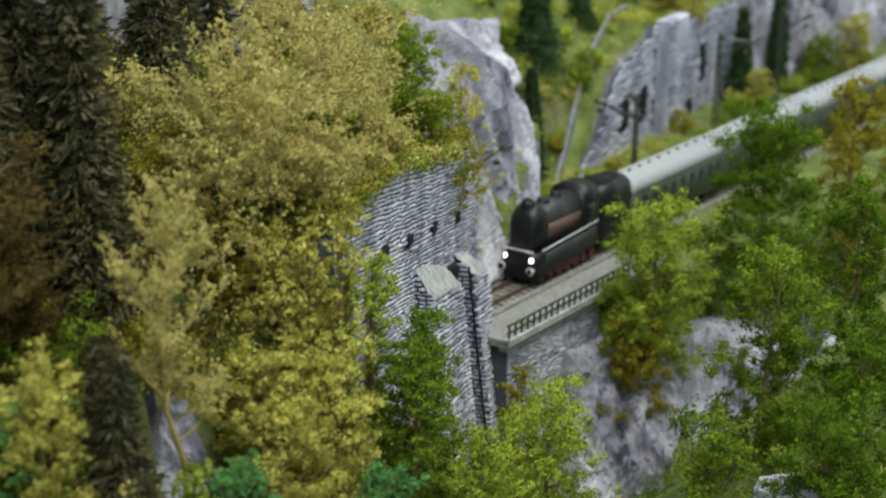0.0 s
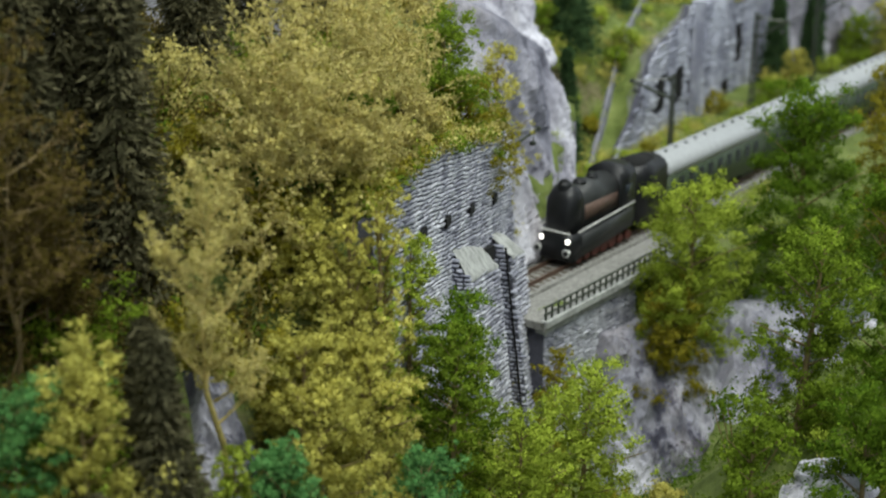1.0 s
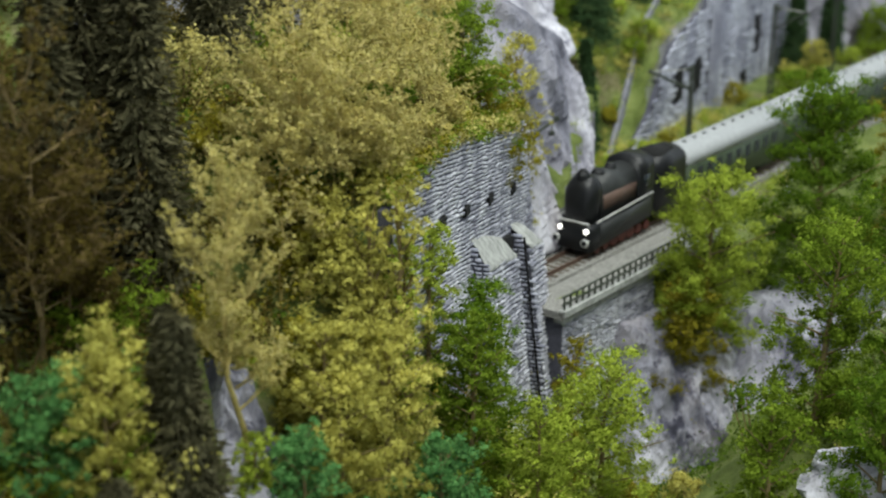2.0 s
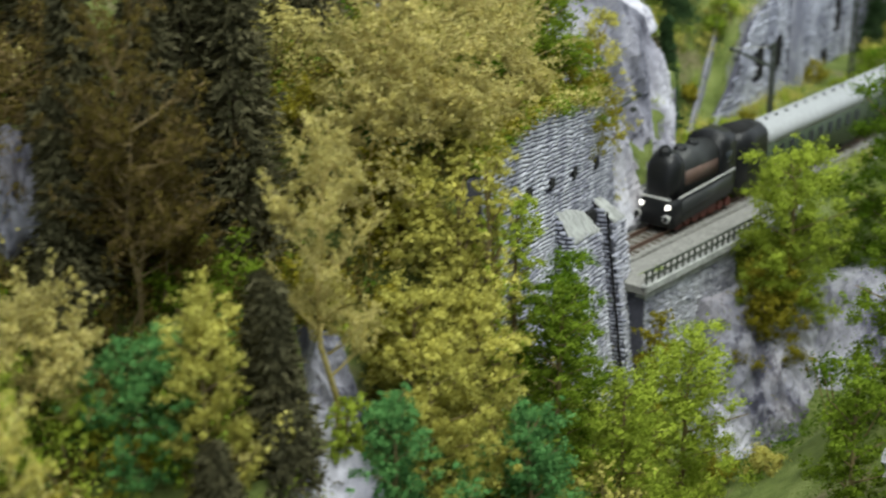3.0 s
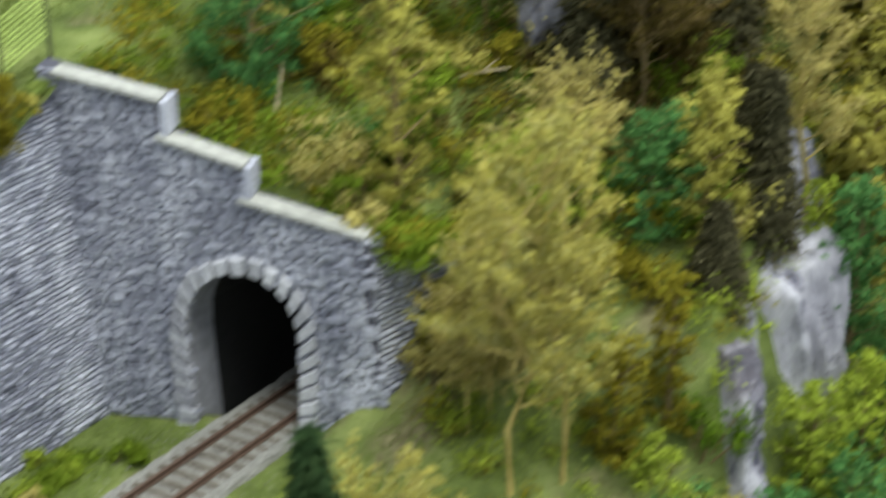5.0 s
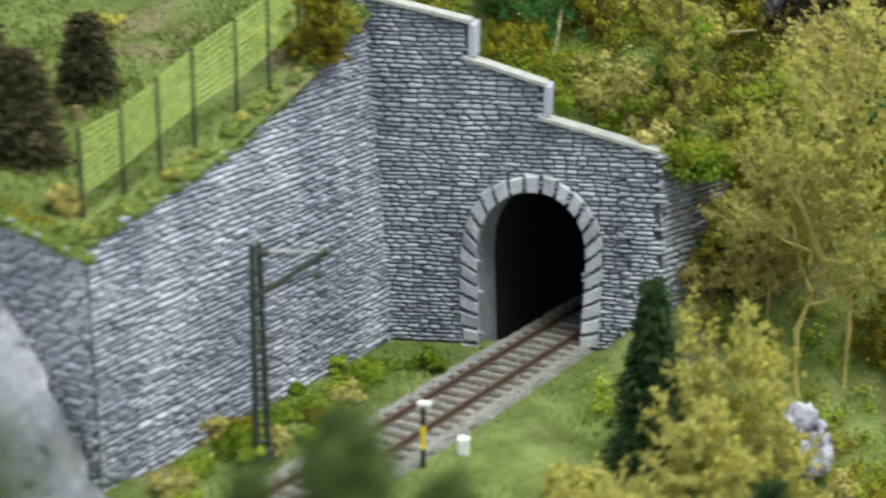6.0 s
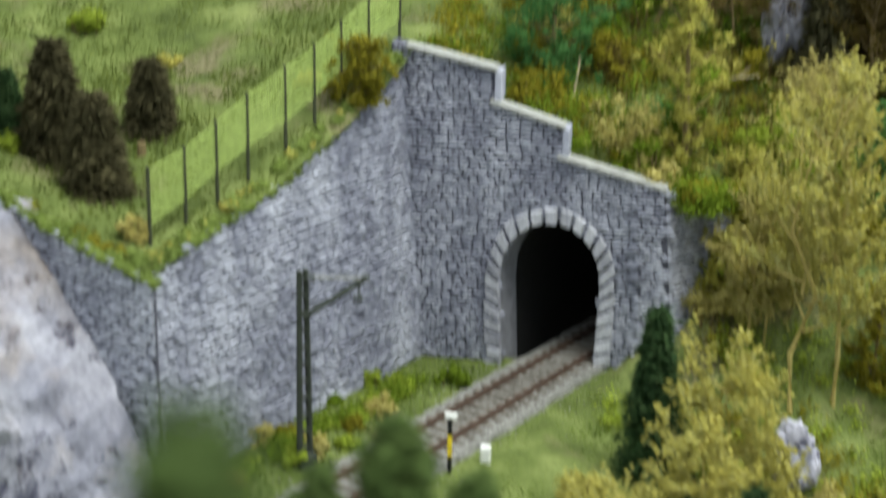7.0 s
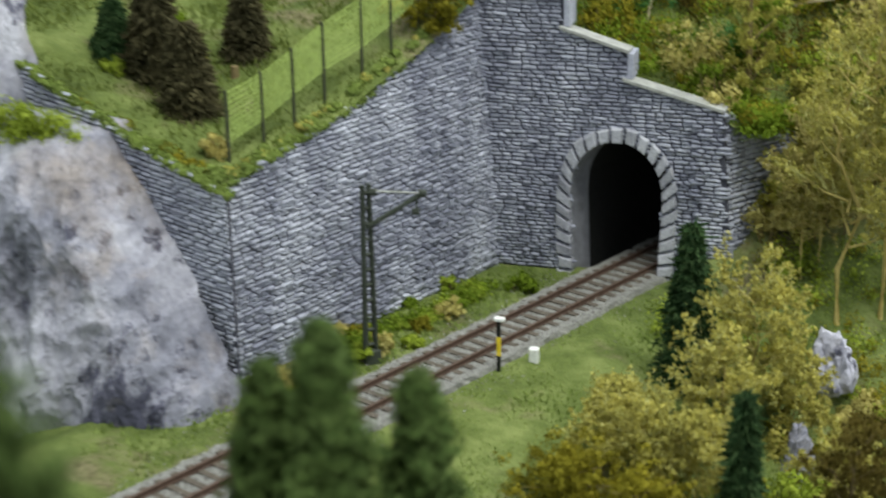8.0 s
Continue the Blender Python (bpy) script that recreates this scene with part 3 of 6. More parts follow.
def retaining(name, o, u, v, n, outline, mat, label, seed, thick=0.007, tilt=0.0, course=0.0022, width=0.0064, single=150):
    body = slab(name, [(a, b - 0.003 if b > 0.02 else b) for a, b in outline], o, u, v, n, thick, MORTAR)
    tagged(body, label, "retaining wall", kind="structure")
    xs, ys = [p[0] for p in outline], [p[1] for p in outline]
    lo, dy = min(xs), min(ys)
    test = within(outline)
    o2 = Vector(o) + Vector(u) * lo + Vector(v) * dy
    got = stones(o2, u, v, n, max(xs) - lo, max(ys) - dy, lambda a, b: test(a + lo, b + dy), course, width, seed, tilt, 0.5, 1.25, 0.00022)
    lay(body, got[len(got) // 3 :] + got[: len(got) // 3], mat, single)
    return body


o1 = (-0.1250, -0.1661, -0.012)
wall_one = retaining("wall_west", o1, W1, LEAN, W1N, [(0, 0), (0.188, 0), (0.188, 0.146), (0.170, 0.139), (0.155, 0.134), (0.128, 0.122), (0.096, 0.110), (0.060, 0.1015), (0.024, 0.095), (0, 0.0895)], MASONRY, "grey dry-brushed stone retaining wall with weathered courses", 11, 0.002, 0.02, 0.0019, 0.0054)
W2 = Vector((0.976, -0.217, 0)).normalized()
W2N = Vector((W2.y, -W2.x, 0))
LEAN2 = Z
o2 = Vector((-0.1248, -0.1662, -0.012)) - W2 * 0.22
wall_two = retaining("wall_south", o2, W2, LEAN2, W2N, [(0, 0), (0.2207, 0), (0.2207, 0.0895), (0.18, 0.104), (0.145, 0.119), (0.1, 0.14), (0, 0.19)], MASONRY, "grey stone retaining wall running into the rock", 12, 0.0015, -0.15, 0.0020, 0.0050)
# wing to the right of the portal
W3 = Vector((0.55, 0.835, 0)).normalized()
W3N = Vector((W3.y, -W3.x, 0))
wall_three = retaining("wall_wing", (0.0545, -0.0010, -0.012), W3, (Z - W3N * 0.085).normalized(), W3N, [(0, 0), (0.05, 0), (0.05, 0.072), (0.025, 0.086), (0, 0.0905)], MASONRY, "shaded stone wing wall of the tunnel portal", 13)


# ---------------------------------------------------------------- tracks
def track(name, a, d, s0, s1, gauge, label, bed=True, scale=1.0):
    a, d = Vector((*a, 0)), Vector((*d, 0)).normalized()
    n = Vector((d.y, -d.x, 0))
    root = empty(name)
    tagged(root, label, "railway track", kind="structure")
    prof = [(-0.021, -0.012), (-0.0175, -0.0022), (0.0175, -0.0022), (0.021, -0.012)]
    bm = bmesh.new()
    rows = []
    steps = int((s1 - s0) / 0.004)
    rng = random.Random(8)
    for k in range(steps + 1):
        s = s0 + (s1 - s0) * k / steps
        row = []
        for j in range(13):
            f = j / 12 * 3
            i = min(2, int(f))
            q, z = [prof[i][c] + (prof[i + 1][c] - prof[i][c]) * (f - i) for c in (0, 1)]
            row.append(bm.verts.new(a + d * s + n * (q * scale + rng.uniform(-0.0006, 0.0006)) + Z * (z + rng.uniform(-0.0005, 0.0005))))
        rows.append(row)
    for r0, r1 in zip(rows, rows[1:]):
        for i in range(12):
            bm.faces.new((r0[i], r0[i + 1], r1[i + 1], r1[i]))
    part("ballast_bed", bm, BALLAST, root)
    for sgn in (-1, 1):
        bm = bmesh.new()
        for w, z0, z1 in ((0.0024, -0.0018, -0.0013), (0.0009, -0.0013, -0.0003), (0.0014, -0.0003, 0.0004)):
            m = Matrix.Translation(a + d * ((s0 + s1) / 2) + n * (sgn * gauge / 2) + Z * ((z0 + z1) / 2)) @ d.to_track_quat("Y", "Z").to_matrix().to_4x4()
            bmesh.ops.create_cube(bm, size=1, matrix=m @ Matrix.Diagonal((w * scale, s1 - s0, z1 - z0, 1)))
        part("rail", bm, RUST, root)
    src = box((gauge * 1.75, 0.0029 * scale, 0.0012), (0, 0, 0), 0.0002)
    me = bpy.data.meshes.new("sleeper")
    src.to_mesh(me)
    src.free()
    me.materials.append(SLEEPER)
    count = int((s1 - s0) / (0.0073 * scale))
    for k in range(count):
        ob = new("sleeper", me)
        ob.parent = root
        p = a + d * (s0 + (k + 0.5) * (s1 - s0) / count) + Z * -0.0022
        ob.matrix_local = Matrix.Translation(p) @ d.to_track_quat("Y", "Z").to_matrix().to_4x4()
    return root


track("track", TRACK_A, TRACK_D, -0.5, 0.2, 0.0155, "rusty single track on grey ballast leading into the tunnel")
track("track", BRIDGE_A, BRIDGE_D, -0.06, 0.62, 0.0125, "rusty track on pale ballast crossing the bridge", scale=0.8)


# ---------------------------------------------------------------- gallery with its buttresses, and the bridge
G = Vector((0.287, 0.958, 0)).normalized()
GN = Vector((G.y, -G.x, 0))
GTILT = -0.20
gallery = empty("gallery")
tagged(gallery, "pale grey stone gallery wall with small openings beside the track", "gallery wall")
GO = (0.290, 0.267, 0.094)


def on_gallery(a, b):
    return Vector(GO) + G * a + Z * b


g_outline = [(-0.085, -0.17), (0.205, -0.17), (0.205, -0.06), (0.168, 0.012), (0.14, 0.007), (0.085, 0.02), (0.02, 0.033), (-0.03, 0.04), (-0.085, 0.035)]
slab("wall_body", [(a, b - 0.004) for a, b in g_outline], GO, G, Z, GN, 0.006, MORTAR, gallery)
test_g = within(g_outline)
windows = [(-0.0088, 0.0021), (0.0369, -0.0070), (0.0874, -0.0171), (0.1437, -0.0287)]


def g_inside(a, b):
    if not test_g(a - 0.085, b - 0.17):
        return False
    return not any(abs(a - 0.085 - x) < 0.0062 and abs(b - 0.17 - z) < 0.0028 for x, z in windows)


lay(gallery, stones(on_gallery(-0.085, -0.17), G, Z, GN, 0.29, 0.28, g_inside, 0.0020, 0.0078, 21, GTILT, 0.75, 0.8, 0.0004)[::-1], MASONRY_PALE, 300)
# Black blocks on the face paint in the shade inside the small openings.
for x, z in windows:
    ob = part("opening", box((0.0084, 0.0016, 0.0044), (0, 0, 0)), COAL_AND_SHADE, gallery)
    ob.matrix_local = Matrix.Translation(on_gallery(x, z) + GN * 0.0009) @ G.to_track_quat("X", "Z").to_matrix().to_4x4()


def buttress(name, a0, a1, near, far, seed, label):
    """A battered block against the gallery from a0 to a1; near and far give, for each end, the cap's height at the wall, its reach and height in front, and the reach at the foot."""
    root = empty(name)
    tagged(root, label, "buttress")

    def at(a, reach, z):
        p = on_gallery(a, 0) + GN * reach
        return Vector((p.x, p.y, z))

    low_pts = [at(a0, -0.004, -0.12), at(a0, near[3], -0.12), at(a1, far[3], -0.12), at(a1, -0.004, -0.12)]
    top_pts = [at(a0, -0.002, near[0]), at(a0, near[1], near[2]), at(a1, far[1], far[2]), at(a1, -0.002, far[0])]
    bm = bmesh.new()
    lo = [bm.verts.new(p) for p in low_pts]
    hi = [bm.verts.new(p) for p in top_pts]
    for i in range(4):
        j = (i + 1) % 4
        bm.faces.new((lo[i], lo[j], hi[j], hi[i]))
    bm.faces.new(hi)
    bmesh.ops.recalc_face_normals(bm, faces=bm.faces[:])
    for x in hi:
        x.co.z -= 0.002
    part("core", bm, MORTAR, root)
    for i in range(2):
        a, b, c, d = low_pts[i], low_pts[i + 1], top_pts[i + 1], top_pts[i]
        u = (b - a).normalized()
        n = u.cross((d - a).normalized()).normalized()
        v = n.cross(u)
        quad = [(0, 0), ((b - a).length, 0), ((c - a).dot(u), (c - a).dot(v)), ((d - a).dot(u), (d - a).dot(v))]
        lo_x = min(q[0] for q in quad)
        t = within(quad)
        # The end face gets darker stone: its shade is put into the colour.
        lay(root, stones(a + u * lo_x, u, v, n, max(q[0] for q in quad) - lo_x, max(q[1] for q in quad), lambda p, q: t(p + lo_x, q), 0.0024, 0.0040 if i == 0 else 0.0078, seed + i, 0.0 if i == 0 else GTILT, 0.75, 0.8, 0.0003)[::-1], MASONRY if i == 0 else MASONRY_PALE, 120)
    rng = random.Random(seed)
    bm = bmesh.new()
    steps = 8
    rows = []
    for r in range(steps + 1):
        row = []
        for c in range(steps + 1):
            f, g = r / steps, c / steps
            p = top_pts[0].lerp(top_pts[1], f).lerp(top_pts[3].lerp(top_pts[2], f), g)
            mid = math.sin(math.pi * min(max(f, 0.08), 0.92)) * math.sin(math.pi * min(max(g, 0.08), 0.92))
            row.append(bm.verts.new(p + Z * (0.0006 + 0.0030 * mid + rng.uniform(-0.0003, 0.0003)) + GN * (0.0012 if r == steps else 0)))
        rows.append(row)
    for r0, r1 in zip(rows, rows[1:]):
        for i in range(steps):
            bm.faces.new((r0[i], r0[i + 1], r1[i + 1], r1[i]))
    rim = rows[-1]
    skirt = [bm.verts.new(x.co - Z * 0.0022) for x in rim]
    for i in range(steps):
        bm.faces.new((rim[i], rim[i + 1], skirt[i + 1], skirt[i]))
    ob = part("cap", bm, CONCRETE, root, "mossy grey concrete cap")
    ob.data.polygons.foreach_set("use_smooth", [True] * len(ob.data.polygons))
    return root


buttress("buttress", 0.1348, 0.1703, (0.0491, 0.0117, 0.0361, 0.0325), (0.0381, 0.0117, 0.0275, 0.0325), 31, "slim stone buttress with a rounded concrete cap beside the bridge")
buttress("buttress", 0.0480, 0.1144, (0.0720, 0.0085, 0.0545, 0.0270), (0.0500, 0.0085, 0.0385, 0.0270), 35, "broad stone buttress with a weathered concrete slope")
# Black slab painted in as the shade of the gap between the buttresses.
groove = slab("groove", [(0.1120, -0.21), (0.1370, -0.21), (0.1370, -0.052), (0.1120, -0.046)], Vector(GO) + GN * 0.0035, G, Z, GN, 0.003, COAL_AND_SHADE, gallery)
# An added black tube draws the dark line at the gap's edge.
bm = bmesh.new()
tube(bm, on_gallery(0.1335, -0.052) + GN * 0.0095, on_gallery(0.1335, -0.2) + GN * 0.0265, 0.0006, 0.0006)
part("drain_pipe", bm, COAL_AND_SHADE, gallery, "thin black drain pipe")

# ---------------------------------------------------------------- plaster cliffs
def cliff(name, corners, bulge, seed, label, nu=70, nv=70, rough=1.0, mat=None, steep=0.4):
    """A weathered rock face over four corners (low left, low right, top right, top left), its rim curled back into the hill."""
    a, b, c, d = (Vector(p) for p in corners)
    n = (b - a).cross(d - a).normalized()
    verts = []
    for j in range(nv + 1):
        v = j / nv
        for i in range(nu + 1):
            u = i / nu
            p = a.lerp(b, u).lerp(d.lerp(c, u), v)
            q = Vector((p.x, p.y, p.z * steep))
            ridge = 0.0
            amp = 1.0
            for k in range(5):
                f = 26 * 2.1**k
                ridge += amp * (0.5 - abs(noise.noise(q * f + Vector((seed, k * 3, 0)))) * 2.2)
                amp *= 0.5
            edge = min(u, 1 - u, v * 1.3, (1 - v)) / 0.16
            curl = 0.0 if edge >= 1 else (1 - edge) ** 2
            wob = noise.noise(p * 18 + Vector((seed * 3, 0, 0))) * 0.18
            p = p + n * (bulge * (0.4 + math.sin(math.pi * u) * math.sin(math.pi * min(1, v + 0.15)) * 0.6) + 0.0075 * rough * ridge - (0.022 + bulge) * curl)
            p += (b - a).normalized() * (wob * 0.05 * (b - a).length * (1 - abs(2 * u - 1)))
            verts.append(p)
    w = nu + 1
    faces = [(j * w + i, j * w + i + 1, (j + 1) * w + i + 1, (j + 1) * w + i) for j in range(nv) for i in range(nu)]
    ob = link(name, verts, faces, mat or ROCK)
    return tagged(ob, label, "rock")


def boulder(name, at, size, seed, label, mat=None):
    bm = bmesh.new()
    bmesh.ops.create_icosphere(bm, subdivisions=4, radius=1)
    for v in bm.verts:
        p = v.co.copy()
        r = 1 + 0.45 * noise.noise(p * 1.3 + Vector((seed, 0, 0))) + 0.2 * noise.noise(p * 3.2 + Vector((0, seed, 0))) - 0.18 * abs(noise.noise(p * 5 + Vector((seed, seed, 0)))) + 0.08 * noise.noise(p * 13)
        v.co = Vector((p.x * size[0], p.y * size[1], p.z * size[2])) * r
    ob = part(name, bm, mat or CHALK)
    ob.location = at
    return tagged(ob, label, "rock")


cliff("cliff", ((-0.330, -0.205, -0.06), (-0.098, -0.213, -0.03), (-0.180, -0.174, 0.106), (-0.32, -0.165, 0.118)), 0.010, 1, "white and lilac-grey plaster cliff with ochre stains against the wall", 130, 130, 0.95)
cliff("cliff", ((0.188, 0.036, -0.034), (0.238, 0.096, -0.036), (0.229, 0.093, 0.056), (0.187, 0.043, 0.044)), 0.002, 2, "pale grey plaster cliff below the firs on the slope", 90, 90, 1.6, STRATA, 0.15)
cliff("cliff", ((0.189, 0.007, -0.037), (0.202, 0.020, -0.042), (0.190, 0.038, 0.033), (0.179, 0.030, 0.037)), 0.003, 13, "narrow white plaster ridge running down the slope", 40, 70, 1.7, STRATA, 0.15)
cliff("cliff", ((0.196, 0.108, 0.038), (0.226, 0.131, 0.043), (0.207, 0.146, 0.082), (0.200, 0.141, 0.088)), 0.004, 3, "small white rock outcrop between bushes", 40, 40, 1.3, STRATA, 0.3)
boulder("boulder", (0.099, 0.130, 0.139), (0.0115, 0.009, 0.025), 9, "grey rock outcrop among the dark firs", STRATA)
cliff("cliff", ((0.125, 0.048, 0.035), (0.150, 0.062, 0.03), (0.145, 0.078, 0.062), (0.128, 0.07, 0.064)), 0.004, 5, "small grey rock outcrop on the slope", 30, 30)
cliff("cliff", ((0.388, 0.352, -0.16), (0.500, 0.40, -0.15), (0.470, 0.492, -0.025), (0.392, 0.448, -0.018)), 0.012, 6, "grey and white weathered plaster cliff under the bridge", 90, 90, 1.3, STRATA, 0.3)
cliff("cliff", ((0.480, 0.37, -0.12), (0.62, 0.45, -0.10), (0.60, 0.56, -0.01), (0.465, 0.475, -0.02)), 0.010, 7, "grey plaster cliff below the far track", 70, 70, 1.3, STRATA, 0.3)
cliff("cliff", ((0.343, 0.455, -0.016), (0.404, 0.585, -0.016), (0.384, 0.650, 0.100), (0.332, 0.535, 0.158)), 0.015, 8, "tall pale plaster rock face beside the track", 80, 90, 1.6, STRATA, 0.18)
cliff("cliff", ((0.345, 0.56, 0.075), (0.395, 0.66, 0.075), (0.392, 0.72, 0.12), (0.34, 0.63, 0.14)), 0.006, 9, "whitish plaster rocks on top of the hill", 60, 60, 1.6, STRATA, 0.15)
cliff("cliff", ((0.625, 0.985, -0.04), (0.90, 1.30, -0.04), (0.88, 1.32, 0.16), (0.62, 1.01, 0.13)), 0.02, 10, "distant grey-white cliff behind the far track", 110, 60, 2.2, STRATA, 0.3)
cliff("cliff", ((-0.310, -0.148, 0.03), (-0.216, -0.163, 0.075), (-0.236, -0.148, 0.165), (-0.297, -0.138, 0.165)), 0.004, 12, "white-grey plaster rock closing the end of the wall", 50, 60, 1.4)
boulder("boulder", (0.107, -0.062, -0.014), (0.0095, 0.009, 0.0155), 6, "small white-grey boulder in the undergrowth")
boulder("boulder", (0.099, -0.122, -0.032), (0.006, 0.006, 0.016), 8, "narrow pale rock between brown bushes")
boulder("boulder", (0.465, 0.215, -0.01), (0.02, 0.02, 0.012), 5, "grey-white boulder between bushes", STRATA)

# ---------------------------------------------------------------- bridge
BD = Vector((*BRIDGE_D, 0)).normalized()
BN = Vector((BD.y, -BD.x, 0))
BA = Vector((*BRIDGE_A, 0))


def on_bridge(s, q, z):
    return BA + BD * s + BN * q + Z * z


BT = Matrix(((BD.x, BN.x, 0, 0), (BD.y, BN.y, 0, 0), (0, 0, 1, 0), (0, 0, 0, 1)))


def bridge_box(name, s0, s1, q0, q1, z0, z1, mat, parent, bevel=0.0003, label=""):
    bm = box((s1 - s0, q1 - q0, z1 - z0), (0, 0, 0), bevel)
    ob = part(name, bm, mat, parent, label)
    ob.matrix_local = Matrix.Translation(on_bridge((s0 + s1) / 2, (q0 + q1) / 2, (z0 + z1) / 2)) @ BT
    return ob


bridge = empty("bridge")
tagged(bridge, "concrete railway bridge with dark railing and stone abutment", "bridge")
bridge_box("deck", -0.048, 0.13, 0.016, 0.0440, -0.0075, -0.0028, BALLAST, bridge)
bridge_box("edge_beam", -0.048, 0.13, 0.0405, 0.0450, -0.0060, -0.0015, CONCRETE, bridge, 0.0005)
bridge_box("girder", -0.046, 0.13, 0.036, 0.0428, -0.0105, -0.0060, CONCRETE, bridge, 0.0005)
railing = empty("railing")
tagged(railing, "dark steel bridge railing with two rails", "railing")
for k in range(27):
    bridge_box("post", -0.047 + k * 0.0062, -0.047 + k * 0.0062 + 0.0009, 0.0428, 0.0437, -0.0015, 0.0062, MAST_STEEL, railing, 0)
for z in (0.0015, 0.0056):
    bridge_box("rail", -0.048, 0.118, 0.0426, 0.0436, z, z + 0.0009, MAST_STEEL, railing, 0)
abut = slab("abutment", [(0, 0), (0.099, 0), (0.099, 0.102), (0, 0.102)], on_bridge(-0.044, 0.0405, -0.112), BD, Z, BN, 0.03, MORTAR, bridge)
lay(abut, stones(on_bridge(-0.044, 0.0405, -0.112), BD, Z, BN, 0.099, 0.104, lambda a, b: 0 < b < 0.1015 and a < 0.0985, 0.0020, 0.0065, 41)[::-1], MASONRY_PALE, 150)

# ---------------------------------------------------------------- far retaining wall with tall openings
FD = Vector((*FAR_D, 0)).normalized()
FN = Vector((FD.y, -FD.x, 0))
FO = Vector((*FAR_A, -0.06))
f_outline = [(-0.02, 0), (0.36, 0), (0.355, 0.135), (0.303, 0.137), (0.205, 0.142), (0.154, 0.150), (0.143, 0.140), (0.082, 0.124), (0.044, 0.080), (-0.012, 0.044), (-0.02, 0.036)]
far_wall = slab("wall_far", f_outline, FO - Z * 0.003, FD, Z, FN, 0.005, MORTAR)
tagged(far_wall, "tall grey stone retaining wall with narrow arched openings", "retaining wall", kind="structure")
slots = [(0.0968, 0.0891, 0.0075, 0.025), (0.1342, 0.0894, 0.0075, 0.024), (0.2704, 0.0965, 0.0065, 0.030), (0.2437, 0.0565, 0.0065, 0.026)]
t_far = within(f_outline)
lay(far_wall, stones(FO + FD * -0.02, FD, Z, FN, 0.38, 0.16, lambda a, b: t_far(a - 0.02, b) and not any(abs(a - 0.02 - x) < w and abs(b - z) < h / 2 + 0.002 for x, z, w, h in slots) and not 0.158 < a - 0.02 < 0.208, 0.0034, 0.0120, 51), MASONRY)
pier = slab("pilaster", [(0.160, 0), (0.206, 0), (0.206, 0.150), (0.160, 0.150)], FO + FN * 0.010, FD, Z, FN, 0.012, MASONRY, far_wall)
lay(pier, stones(FO + FN * 0.010 + FD * 0.160, FD, Z, FN, 0.046, 0.15, lambda a, b: 0 < b < 0.149 and a < 0.045, 0.0034, 0.0110, 52), MASONRY)
# Solid black blocks take the place of the shaded slots.
for x, z, w, h in slots:
    ob = part("opening", box((w * 2 - 0.001, 0.003, h)), COAL_AND_SHADE, far_wall)
    ob.matrix_local = Matrix.Translation(FO + FD * x + Z * z - FN * 0.0005) @ Matrix(((FD.x, FN.x, 0, 0), (FD.y, FN.y, 0, 0), (0, 0, 1, 0), (0, 0, 0, 1)))
path_wall = empty("path_wall")
tagged(path_wall, "low concrete wall climbing the grassy slope", "low wall")
climb = [(0.4185, 0.675), (0.430, 0.705), (0.445, 0.745), (0.465, 0.795), (0.490, 0.855), (0.512, 0.905)]
for (x1, y1), (x2, y2) in zip(climb, climb[1:]):
    z1, z2 = (float(ground_height(np.array([x]), np.array([y]))[0]) for x, y in ((x1, y1), (x2, y2)))
    beam("segment", (x1, y1, z1 - 0.003), (x2, y2, z2 - 0.003), 0.0032, 0.010, JAMB, path_wall, Vector((0.8, -0.6, 0)).normalized())


# ---------------------------------------------------------------- overhead line masts
def lattice(bm, foot, top, a, b, d1, d2, steps, r):
    """Two channel legs tied by battens."""
    for sgn in (-1, 1):
        p = [Vector(foot) + d1 * (sgn * a / 2), Vector(top) + d1 * (sgn * b / 2)]
        for o in (-1, 1):
            tube(bm, p[0] + d2 * (o * r), p[1] + d2 * (o * r), r, r * 0.8, 4)
    for k in range(steps):
        f = (k + 0.5) / steps
        w = a + (b - a) * f
        c = Vector(foot).lerp(Vector(top), f)
        tube(bm, c - d1 * (w / 2), c + d1 * (w / 2), r * 0.9, r * 0.9, 4)


